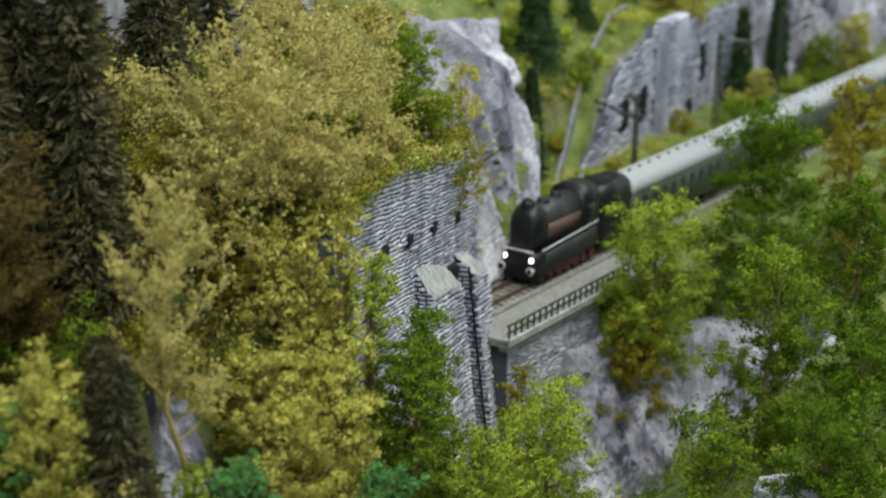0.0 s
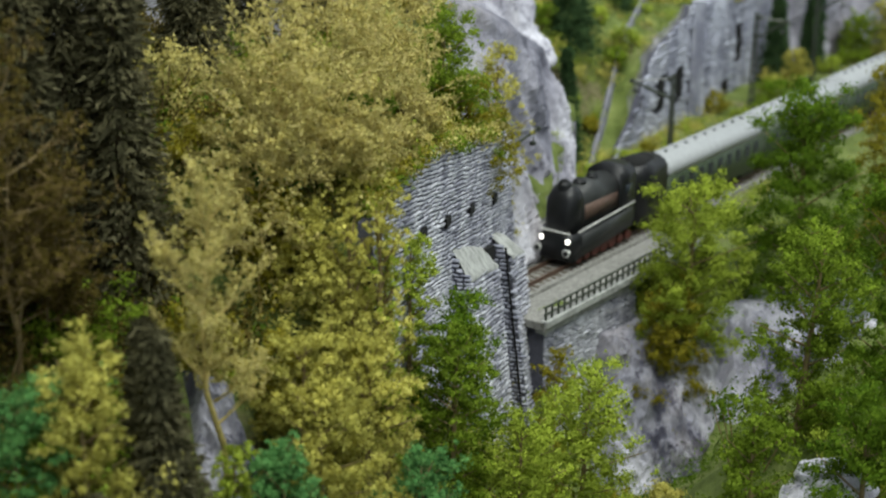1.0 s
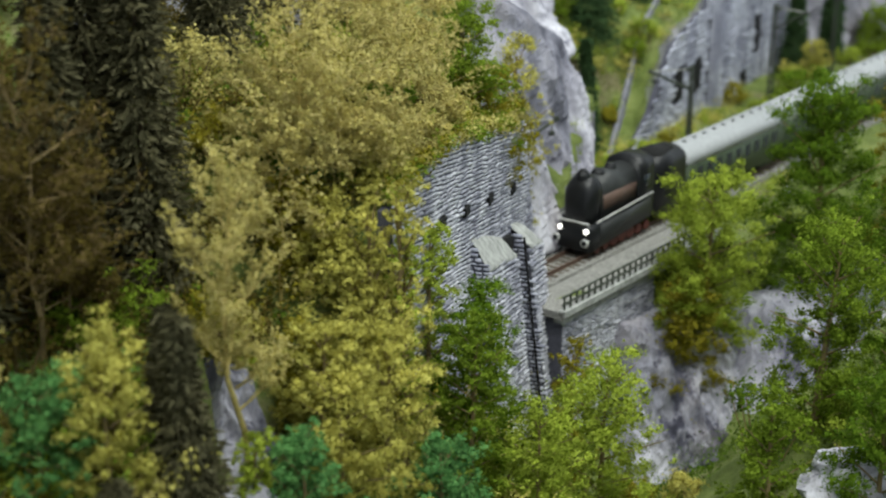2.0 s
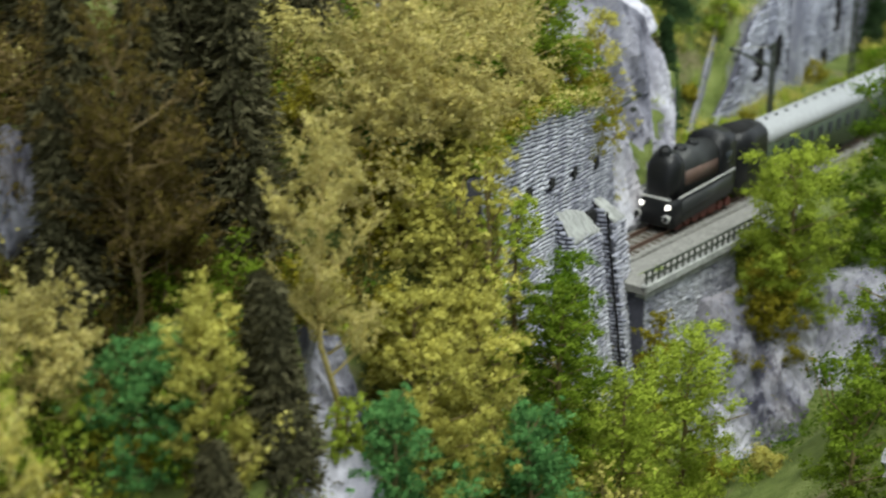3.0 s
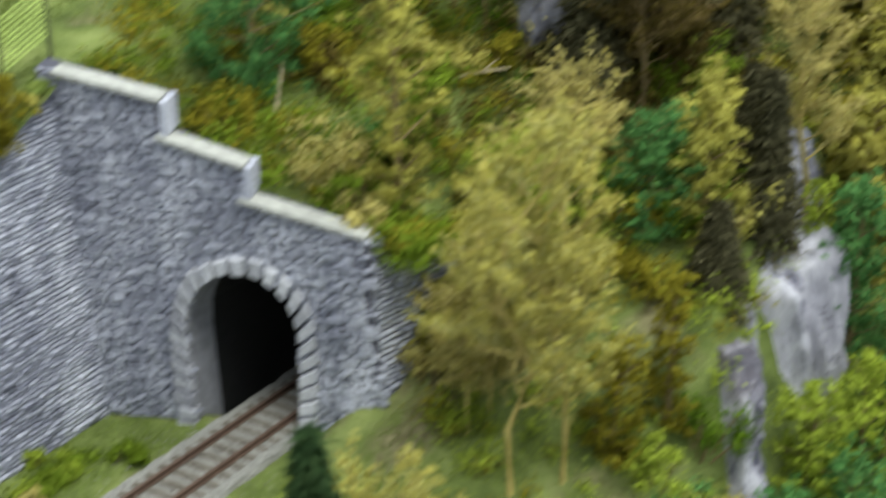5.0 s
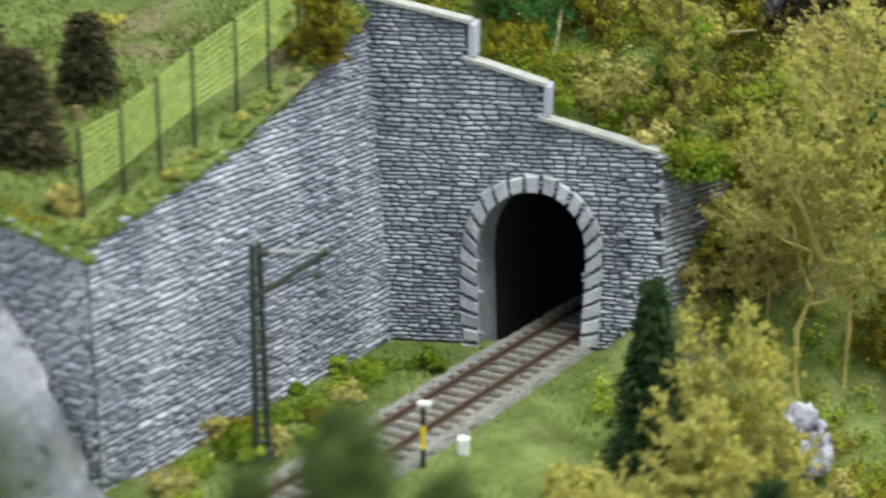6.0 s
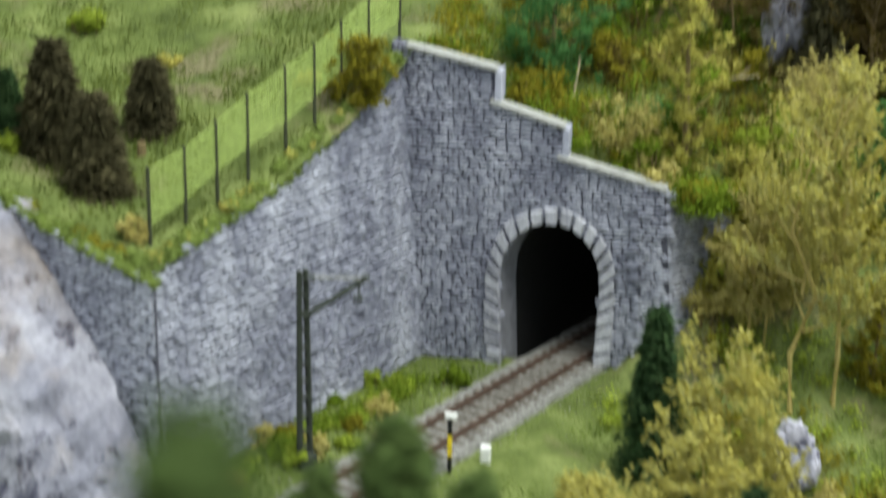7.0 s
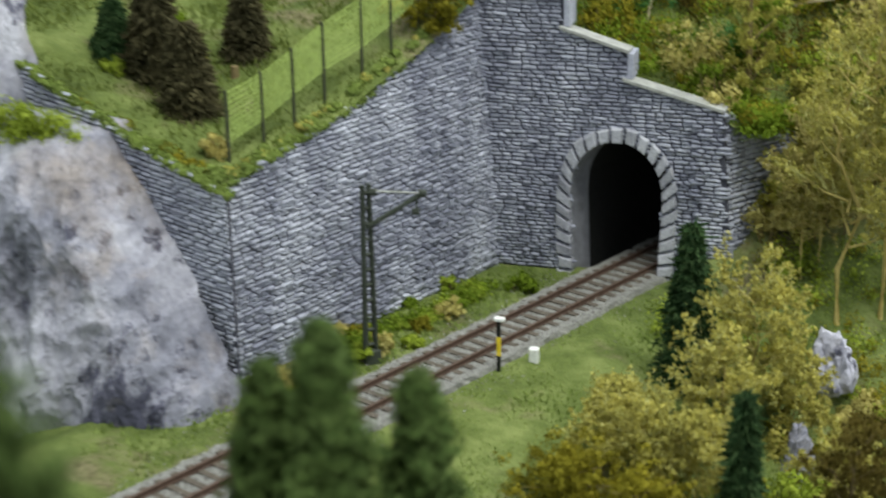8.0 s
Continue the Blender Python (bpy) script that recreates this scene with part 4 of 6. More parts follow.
def mast(at, height, arm, width, label, reach, scale=1.0):
    root = empty("line_mast")
    tagged(root, label, "mast")
    arm = Vector(arm).normalized()
    across = Vector((-arm.y, arm.x, 0))
    foot = Vector(at)
    bm = bmesh.new()
    tube(bm, foot - Z * 0.012, foot + Z * 0.004, width * 1.15, width * 1.0, 4)
    part("foundation", bm, MAST_STEEL, root)
    bm = bmesh.new()
    lattice(bm, foot + Z * 0.003, foot + Z * height, width, width * 0.6, (arm * 0.8 + across * 0.6).normalized(), (across * 0.8 - arm * 0.6).normalized(), 11, 0.0009 * scale)
    part("lattice", bm, MAST_STEEL, root)
    tip = foot + arm * reach + Z * (height * 0.955)
    bm = bmesh.new()
    tube(bm, foot + Z * height * 0.76, tip, 0.0011 * scale, 0.0011 * scale)
    part("strut", bm, MAST_STEEL, root)
    bm = bmesh.new()
    tube(bm, foot + Z * height * 0.965 + arm * 0.004, tip, 0.00045 * scale, 0.00045 * scale)
    part("tie", bm, COPING, root, "pale tie rod")
    for p in (tip, tip - Z * height * 0.10 - arm * 0.003, foot + arm * 0.003 + Z * height * 0.96):
        bm = bmesh.new()
        for k in range(3):
            tube(bm, p + arm * (k * 0.0011 - 0.0015), p + arm * (k * 0.0011 - 0.0007), 0.0019 * scale, 0.0014 * scale, 8)
        part("insulator", bm, MAST_STEEL, root)
    bm = bmesh.new()
    tube(bm, tip - arm * 0.002, tip - Z * height * 0.10 - arm * 0.003, 0.0004 * scale, 0.0004 * scale)
    part("hanger", bm, MAST_STEEL, root)
    return root


mast((-0.0805, -0.127, -0.004), 0.0775, (0.97, 0.22, 0), 0.0048, "dark olive lattice mast with bracket for the overhead line", 0.0235)
mast((0.4800, 0.6799, -0.005), 0.072, (-0.92, -0.1, 0), 0.0034, "grey-green lattice mast beside the far track", 0.030, 0.9)
mast((0.338, 0.495, -0.005), 0.085, (0.9, 0.35, 0), 0.0034, "lattice mast behind the gallery with its bracket showing", 0.030, 0.9)
mast((0.575, 0.835, -0.005), 0.085, (0.7, -0.6, 0), 0.0034, "grey lattice mast behind the coaches", 0.026, 0.9)
mast((0.655, 0.945, -0.005), 0.085, (0.7, -0.6, 0), 0.0034, "grey lattice mast behind the coaches", 0.026, 0.9)

# ---------------------------------------------------------------- lineside things
YELLOW = plain("sign_yellow", (0.75, 0.55, 0.03), 0.5)
BLACK = plain("sign_black", (0.012, 0.012, 0.012), 0.5)
WHITE = plain("sign_white", (0.8, 0.8, 0.78), 0.5)


def distance_post(at, h, label):
    root = empty("distance_post")
    tagged(root, label, "post")
    for name, z0, z1, mat in (("foot", -0.004, 0.32, BLACK), ("band", 0.32, 0.66, YELLOW), ("head", 0.66, 0.94, BLACK)):
        part(name, box((0.0016, 0.0012, (z1 - z0) * h if z0 >= 0 else z1 * h + 0.004), (0, 0, ((max(z0, 0) + z1) / 2) * h - (0.002 if z0 < 0 else 0))), mat, root)
    part("cap", box((0.0046, 0.0026, 0.0016), (0.0004, 0, h * 0.965), 0.0003), WHITE, root)
    root.location = at
    return root


distance_post((-0.0245, -0.125, -0.0055), 0.0255, "black and yellow lineside post with a white cap")
distance_post((0.409, 0.565, -0.005), 0.0225, "black and yellow lineside post beside the far track")
stone_mark = part("marker_stone", box((0.0042, 0.0034, 0.0085), (0, 0, 0.003), 0.0006), WHITE)
stone_mark.location = (-0.0125, -0.113, -0.0045)
tagged(stone_mark, "small white kilometre stone in the ballast", "marker stone")

STICK = plain("dead_wood", (0.42, 0.35, 0.22), 0.9)
for a, c in (((-0.0095, 0.0785, 0.1435), (-0.0219, 0.0716, 0.1315)), ((0.0022, 0.0483, 0.1082), (0.0045, 0.0555, 0.1268)), ((0.1581, 0.1695, 0.0988), (0.1749, 0.1739, 0.1037)), ((0.0650, 0.0978, 0.1094), (0.0872, 0.1025, 0.1132))):
    a, c = Vector(a), Vector(c)
    bm = bmesh.new()
    mid = a.lerp(c, 0.5) + Z * 0.0008
    stem(bm, [a, mid, c], [0.0009, 0.0007, 0.0003], 6)
    tube(bm, mid, mid + (c - a) * 0.28 + Z * 0.004, 0.0004, 0.0002, 5)
    tagged(part("dead_branch", bm, STICK), "pale dry branch sticking out of the undergrowth", "branch")
bm = bmesh.new()
stem(bm, [(0, 0, -0.003), (0, 0, 0.001), (0, 0, 0.0055)], [0.0026, 0.0020, 0.0018], 9)
stump = part("tree_stump", bm, BARK)
stump.location = (-0.1625, -0.0704, 0.1000)
tagged(stump, "small brown tree stump in the meadow grass", "tree stump")

fence = empty("fence")
tagged(fence, "light green mesh fence on dark posts along the meadow's edge", "fence")
NET = plain("fence_net", (0.33, 0.43, 0.11), 0.7)
POST = plain("fence_post", (0.05, 0.055, 0.03), 0.8)
line_f = [(-0.1335, -0.1425, 0.090, 0.1135), (-0.126, -0.124, 0.0955, 0.1175), (-0.119, -0.107, 0.1025, 0.1240), (-0.112, -0.089, 0.109, 0.1315), (-0.103, -0.066, 0.1145, 0.1385), (-0.0955, -0.048, 0.1215, 0.1445), (-0.0885, -0.030, 0.130, 0.152), (-0.081, -0.011, 0.138, 0.160), (-0.072, 0.012, 0.146, 0.168)]
for x, y, z0, z1 in line_f:
    bm = bmesh.new()
    tube(bm, (x, y, z0 - 0.02), (x, y, z1 + 0.0002), 0.0008, 0.0007, 6)
    part("post", bm, POST, fence)
for (xa, ya, a0, a1), (xb, yb, b0, b1) in zip(line_f, line_f[1:]):
    bm = bmesh.new()
    for k in range(10):
        f = k / 9
        tube(bm, (xa, ya, a0 + 0.002 + (a1 - a0 - 0.003) * f), (xb, yb, b0 + 0.002 + (b1 - b0 - 0.003) * f), 0.00026, 0.00026, 3)
    for k in range(15):
        f = (k + 0.5) / 15
        x, y = xa + (xb - xa) * f, ya + (yb - ya) * f
        tube(bm, (x, y, a0 + (b0 - a0) * f + 0.002), (x, y, a1 + (b1 - a1) * f - 0.001), 0.0002, 0.0002, 3)
    part("net_panel", bm, NET, fence)

# ---------------------------------------------------------------- train
LOCO_BLACK = plain("loco_black", (0.013, 0.0135, 0.015), 0.35, vary=0.1)
LOCO_GREY = plain("loco_grey", (0.034, 0.036, 0.036), 0.4, vary=0.1)
BROWN = plain("loco_brown", (0.11, 0.07, 0.055), 0.5)
STRIPE = plain("loco_stripe", (0.6, 0.6, 0.58), 0.4)
RED = plain("wheel_red", (0.09, 0.024, 0.016), 0.5)
COACH_GREEN = plain("coach_green", (0.05, 0.07, 0.04), 0.45)
COACH_ROOF = plain("coach_roof", (0.33, 0.34, 0.35), 0.5, vary=0.12)
GLASS = plain("coach_window", (0.02, 0.025, 0.03), 0.15)
LAMP, nt_, b_ = material("headlamp")
b_.inputs["Emission Color"].default_value = (1, 0.97, 0.88, 1)
b_.inputs["Emission Strength"].default_value = 3.0


def loft(sections, mat, name, parent, caps=True):
    """A body skinned over cross-sections: s along the track, then (q, z) points."""
    bm = bmesh.new()
    rings = [[bm.verts.new(on_bridge(s, q, z)) for q, z in ring] for s, ring in sections]
    n = len(rings[0])
    for r0, r1 in zip(rings, rings[1:]):
        for i in range(n):
            j = (i + 1) % n
            bm.faces.new((r0[i], r0[j], r1[j], r1[i]))
    if caps:
        bm.faces.new(rings[0])
        bm.faces.new(rings[-1])
    bmesh.ops.recalc_face_normals(bm, faces=bm.faces[:])
    ob = part(name, bm, mat, parent)
    ob.data.polygons.foreach_set("use_smooth", [True] * len(ob.data.polygons))
    return ob


def hood(w, z0, z1, n=12, flat=0.0):
    """A rounded cowl: straight sides and a half-round top."""
    r = w / 2
    side_top = z1 - r * (1 - flat)
    pts = [(-r, z0), (-r, side_top)]
    for k in range(1, n):
        t = math.pi * (1 - k / n)
        pts.append((r * math.cos(t), side_top + (z1 - side_top) * math.sin(t)))
    return pts + [(r, side_top), (r, z0)]


S0 = 0.027
W, H = 0.0262, 0.0490


def shell(name, rows, mat):
    """A cowl over (s, width, foot, top, flatness) rows from the nose backwards."""
    return loft([(S0 + a, hood(w * W, z0, z1, flat=fl)) for a, w, z0, z1, fl in rows], mat, name, loco)


def strip(name, s0, s1, q0, q1, z0, z1, mat, drop=0.0):
    """A thin panel along both flanks; drop: how far its far end lies higher."""
    for sgn in (-1, 1):
        loft([(S0 + s0, [(sgn * q0 * W, z0), (sgn * q1 * W, z0), (sgn * q1 * W, z1), (sgn * q0 * W, z1)]), (S0 + s1, [(sgn * q0 * W, z0 + drop), (sgn * q1 * W, z0 + drop), (sgn * q1 * W, z1 + drop), (sgn * q0 * W, z1 + drop)])], mat, name, loco)


loco = empty("steam_locomotive")
tagged(loco, "black streamlined steam locomotive with lit headlamps on the bridge track", "locomotive")
shell("skirt", [(0.0, 0.66, 0.004, 0.0185, 0.55), (0.0012, 0.82, 0.003, 0.0200, 0.6), (0.0040, 0.95, 0.003, 0.0206, 0.6), (0.009, 1.0, 0.005, 0.0210, 0.6), (0.068, 1.0, 0.0095, 0.0245, 0.6)], LOCO_BLACK)
shell("smokebox_cowl", [(0.0016, 0.44, 0.018, 0.0330, 0.1), (0.0030, 0.62, 0.018, 0.0400, 0.1), (0.0055, 0.72, 0.018, 0.0448, 0.1), (0.0100, 0.78, 0.018, 0.0475, 0.1), (0.0150, 0.78, 0.018, 0.0470, 0.1)], LOCO_BLACK)
shell("boiler", [(0.0150, 0.76, 0.02, 0.0445, 0.05), (0.055, 0.80, 0.02, 0.0455, 0.05)], LOCO_GREY)
strip("boiler_panel", 0.017, 0.053, 0.36, 0.405, 0.0255, 0.0345, BROWN)
strip("running_stripe", 0.006, 0.070, 0.490, 0.508, 0.0205, 0.0216, STRIPE, 0.0032)
strip("skirt_panel", 0.010, 0.067, 0.498, 0.506, 0.0085, 0.0185, LOCO_GREY, 0.0036)
shell("cab", [(0.055, 0.97, 0.012, 0.0490, 0.45), (0.0705, 0.97, 0.012, 0.0490, 0.45)], LOCO_BLACK)
strip("cab_window", 0.0585, 0.0665, 0.48, 0.492, 0.030, 0.037, GLASS)
shell("tender", [(0.0735, 0.95, 0.008, 0.0445, 0.4), (0.1105, 0.95, 0.008, 0.0445, 0.4)], LOCO_BLACK)
shell("coal", [(0.0760, 0.60, 0.040, 0.0455, 0.3), (0.085, 0.66, 0.040, 0.0475, 0.3), (0.1040, 0.60, 0.040, 0.0458, 0.3)], COAL_AND_SHADE)
for s, z, r, name in ((0.0095, 0.0470, 0.0046, "chimney"), (0.026, 0.0445, 0.0044, "dome"), (0.040, 0.0448, 0.0040, "dome")):
    bm = bmesh.new()
    p = on_bridge(S0 + s, 0, z - 0.002)
    stem(bm, [p, p + Z * 0.0028, p + Z * 0.0046], [r, r * 0.92, r * 0.62], 12)
    part(name, bm, LOCO_BLACK, loco)
# A black disc on top paints the dark inside of the chimney.
bm = bmesh.new()
p = on_bridge(S0 + 0.0095, 0, 0.0494)
tube(bm, p, p + Z * 0.0008, 0.0022, 0.0022, 12)
part("chimney_mouth", bm, COAL_AND_SHADE, loco)
for q in (-0.34, 0.34):
    bm = bmesh.new()
    p = on_bridge(S0 + 0.0010, q * W, 0.0158)
    tube(bm, p + BD * 0.003, p - BD * 0.0010, 0.0015, 0.0015, 12)
    part("headlamp", bm, LAMP, loco, "lit white headlamp")
    bm = bmesh.new()
    p = on_bridge(S0 + 0.0005, q * W * 1.12, 0.0098)
    tube(bm, p + BD * 0.004, p - BD * 0.0026, 0.0010, 0.0010, 8)
    tube(bm, p - BD * 0.0026, p - BD * 0.0034, 0.0025, 0.0025, 14)
    buffer_ = part("buffer", bm, STRIPE, loco, "pale-rimmed buffer")
    bm = bmesh.new()
    tube(bm, p - BD * 0.0034, p - BD * 0.0038, 0.0017, 0.0017, 14)
    part("buffer_face", bm, LOCO_BLACK, buffer_)
for name, size, at in (("number_bar", (0.0006, 0.0062, 0.0013), (0.0026, 0, 0.0285)), ("front_stripe", (0.0012, W * 0.78, 0.0010), (0.0012, 0, 0.0205))):
    ob = part(name, box(size, bevel=0.0002), STRIPE, loco)
    ob.matrix_local = Matrix.Translation(on_bridge(S0 + at[0], at[1], at[2])) @ BT
for q in (-1, 1):
    for k in range(7):
        bm = bmesh.new()
        big = 0.0046 if 2 <= k <= 4 else 0.0032
        p = on_bridge(S0 + 0.010 + k * 0.0094, q * W * 0.40, 0.0004 + big)
        tube(bm, p - BN * 0.0008, p + BN * 0.0008, big, big, 16)
        part("wheel", bm, RED, loco)


def coach(s0, s1, label):
    root = empty("passenger_coach")
    tagged(root, label, "coach")
    w, h = 0.0250, 0.0405
    loft([(s0, hood(w, 0.007, 0.031, flat=0.95)), (s1, hood(w, 0.007, 0.031, flat=0.95))], COACH_GREEN, "body", root)
    loft([(s0 - 0.0005, hood(w * 0.9, 0.0295, h * 0.93, flat=0.45)), (s0 + 0.004, hood(w * 1.02, 0.0295, h, flat=0.45)), (s1 - 0.004, hood(w * 1.02, 0.0295, h, flat=0.45)), (s1 + 0.0005, hood(w * 0.9, 0.0295, h * 0.93, flat=0.45))], COACH_ROOF, "roof", root)
    n = 9
    for k in range(n):
        s = s0 + 0.008 + (s1 - s0 - 0.016) * (k + 0.5) / n
        for q in (-1, 1):
            bridge_box("window", s - 0.0032, s + 0.0032, q * w * 0.497 - 0.0004, q * w * 0.497 + 0.0004, 0.0185, 0.0265, GLASS, root, 0)
        bm = bmesh.new()
        p = on_bridge(s, 0, h - 0.0004)
        tube(bm, p, p + Z * 0.0013, 0.0014, 0.001, 8)
        part("roof_vent", bm, LOCO_GREY, root)
    for s in (s0 + 0.018, s1 - 0.018):
        bogie = bridge_box("bogie", s - 0.010, s + 0.010, -w * 0.36, w * 0.36, 0.0015, 0.0068, LOCO_BLACK, root)
        for d in (-0.006, 0.006):
            for q in (-1, 1):
                bm = bmesh.new()
                p = on_bridge(s + d, q * 0.0063, 0.0036)
                tube(bm, p - BN * 0.0007, p + BN * 0.0007, 0.0033, 0.0033, 12)
                wheel = part("wheel", bm, LOCO_BLACK, bogie)
                wheel.matrix_parent_inverse = bogie.matrix_basis.inverted()
    bridge_box("gangway", s0 - 0.0035, s0 - 0.0005, -0.0055, 0.0055, 0.008, 0.029, LOCO_BLACK, root)
    return root


for k in range(4):
    tagged(coach(0.1420 + k * 0.140, 0.1420 + k * 0.140 + 0.1345, "dark green passenger coach with a pale grey roof"), group="coaches of the train")


# ---------------------------------------------------------------- plants
def soften(v, outward):
    """Turns each flake to face outward and gives it the round form's normal, as fine foam scatters light."""
    v = v.reshape(-1, 3, 3)
    n = outward / (np.linalg.norm(outward, axis=1, keepdims=True) + 1e-9)
    g = np.cross(v[:, 1] - v[:, 0], v[:, 2] - v[:, 0])
    back = (g * n).sum(1) < 0
    v[back] = v[back][:, ::-1]
    g /= np.linalg.norm(g, axis=1, keepdims=True) + 1e-12
    n = n + 0.35 * np.where(back[:, None], -g, g)
    n /= np.linalg.norm(n, axis=1, keepdims=True)
    return v.reshape(-1, 3), np.repeat(n, 3, axis=0)


def flakes(rng, centres, radii, count, size, squash=0.8, middle=None):
    """Small bent flakes scattered over puffs of foam: vertices, faces and normals. middle: the axis height that the whole crown is round about."""
    c, r = np.array(centres), np.array(radii)
    pick = rng.choice(len(c), count, p=r**2 / (r**2).sum())
    d = rng.normal(size=(count, 3))
    d /= np.linalg.norm(d, axis=1, keepdims=True)
    rad = r[pick] * np.minimum(abs(rng.normal(0.75, 0.42, count)), 1.9)
    p = c[pick] + d * rad[:, None] * np.array([1, 1, squash])
    t1 = np.cross(d, rng.normal(size=(count, 3)))
    t1 /= np.linalg.norm(t1, axis=1, keepdims=True)
    t2 = np.cross(d, t1) + d * rng.uniform(-0.9, 0.9, (count, 1))
    s = size * rng.uniform(0.5, 1.4, (count, 1))
    v = np.stack([p - t1 * s, p + t1 * s * 0.8 - t2 * s * 0.3, p + t2 * s * 1.1], 1)
    whole = 0.0
    if middle is not None:
        whole = p - np.array([0, 0, middle])
        whole = 0.7 * whole / (np.linalg.norm(whole, axis=1, keepdims=True) + 1e-9)
    v, n = soften(v, d * 0.8 + whole + np.array([0, 0, 0.35]))
    f = [(3 * i, 3 * i + 1, 3 * i + 2) for i in range(count)]
    return v, f, n


def leafy(name, height, width, kind, seed, bark=None, count=5200, low=0.12, size=0.0008, label="", category="tree"):
    """A broad-leaved model tree: trunk, limbs and twigs, with flock gathered in many small sprays."""
    rng = np.random.default_rng(seed)
    root = empty(name)
    tagged(root, label, category)
    bm = bmesh.new()
    r0 = max(0.0009, height * 0.015)
    lean = rng.uniform(-0.05, 0.05, 2) * height
    tip = Vector((lean[0], lean[1], height * 0.86))
    pts = [Vector((0, 0, -0.03)), Vector((0, 0, 0)), Vector((lean[0] * 0.4, lean[1] * 0.4, height * 0.4)), tip]
    stem(bm, pts, [r0 * 1.3, r0 * 1.2, r0 * 0.8, r0 * 0.25])
    centres, radii = [], []
    n = 22
    for k in range(n):
        f = low + (0.96 - low) * (k + 0.5) / n
        g = (f - low) / (1 - low)
        spread = width / 2 * (0.5 + 0.6 * math.sin(math.pi * min(1, g * 0.82 + 0.2)))
        ang = k * 2.4 + rng.uniform(-0.5, 0.5)
        rr = spread * rng.uniform(0.55, 1.0)
        a = Vector((lean[0] * f * 0.8, lean[1] * f * 0.8, height * max(0.06, f - 0.14)))
        c = Vector((lean[0] * f + math.cos(ang) * rr, lean[1] * f + math.sin(ang) * rr, height * f))
        tube(bm, a, c, r0 * 0.4, r0 * 0.1, 4)
        for e in range(12):
            q = a.lerp(c, rng.uniform(0.3, 1.0)) + Vector(rng.normal(size=3)) * width * 0.085
            q.z = max(q.z, height * 0.03)
            centres.append(tuple(q))
            radii.append(width * rng.uniform(0.035, 0.085))
    for e in range(6):
        centres.append((tip.x + rng.normal() * width * 0.07, tip.y + rng.normal() * width * 0.07, height * rng.uniform(0.86, 0.97)))
        radii.append(width * 0.06)
    part("trunk", bm, bark or BARK, root)
    v, f, nn = flakes(rng, centres, radii, count, size, middle=height * 0.5)
    link("crown", v, f, LEAF[kind], root, normals=nn)
    return root


def evergreen(name, height, width, kind, seed, label=""):
    """A dense rounded cone of foam on a short stem."""
    rng = np.random.default_rng(seed)
    root = empty(name)
    tagged(root, label, "conifer")
    bm = bmesh.new()
    tube(bm, (0, 0, -0.03), (0, 0, height * 0.9), 0.0022, 0.0008)
    part("trunk", bm, BARK_DARK, root)
    centres, radii = [], []
    for k in range(150):
        f = (k + 0.5) / 150
        full = min(1.0, math.sqrt((1 - f) * height / (1.7 * width)))
        r = width / 2 * full * rng.uniform(0.3, 0.9)
        a = k * 2.4
        centres.append((math.cos(a) * r, math.sin(a) * r, height * (0.03 + 0.91 * f)))
        radii.append(width * (0.09 + 0.10 * full) * rng.uniform(0.7, 1.2))
    v, f, nn = flakes(rng, centres, radii, 19000, 0.0015, 0.9, height * 0.4)
    link("crown", v, f, LEAF[kind], root, normals=nn)
    return root


def ribbons(rng, a, b, w, sag):
    """Bent thin twigs from a to b: vertices and faces, five points to a twig."""
    n = len(a)
    d = b - a
    l = np.linalg.norm(d, axis=1, keepdims=True)
    o = np.cross(d, rng.normal(size=(n, 3)))
    o /= np.linalg.norm(o, axis=1, keepdims=True) + 1e-12
    m = (a + b) / 2 + rng.normal(size=(n, 3)) * l * sag
    v = np.stack([a - o * w, a + o * w, m + o * w * 0.8, m - o * w * 0.8, b], 1).reshape(-1, 3)
    f = [q for i in range(n) for q in ((5 * i, 5 * i + 1, 5 * i + 2, 5 * i + 3), (5 * i + 3, 5 * i + 2, 5 * i + 4))]
    return v, f


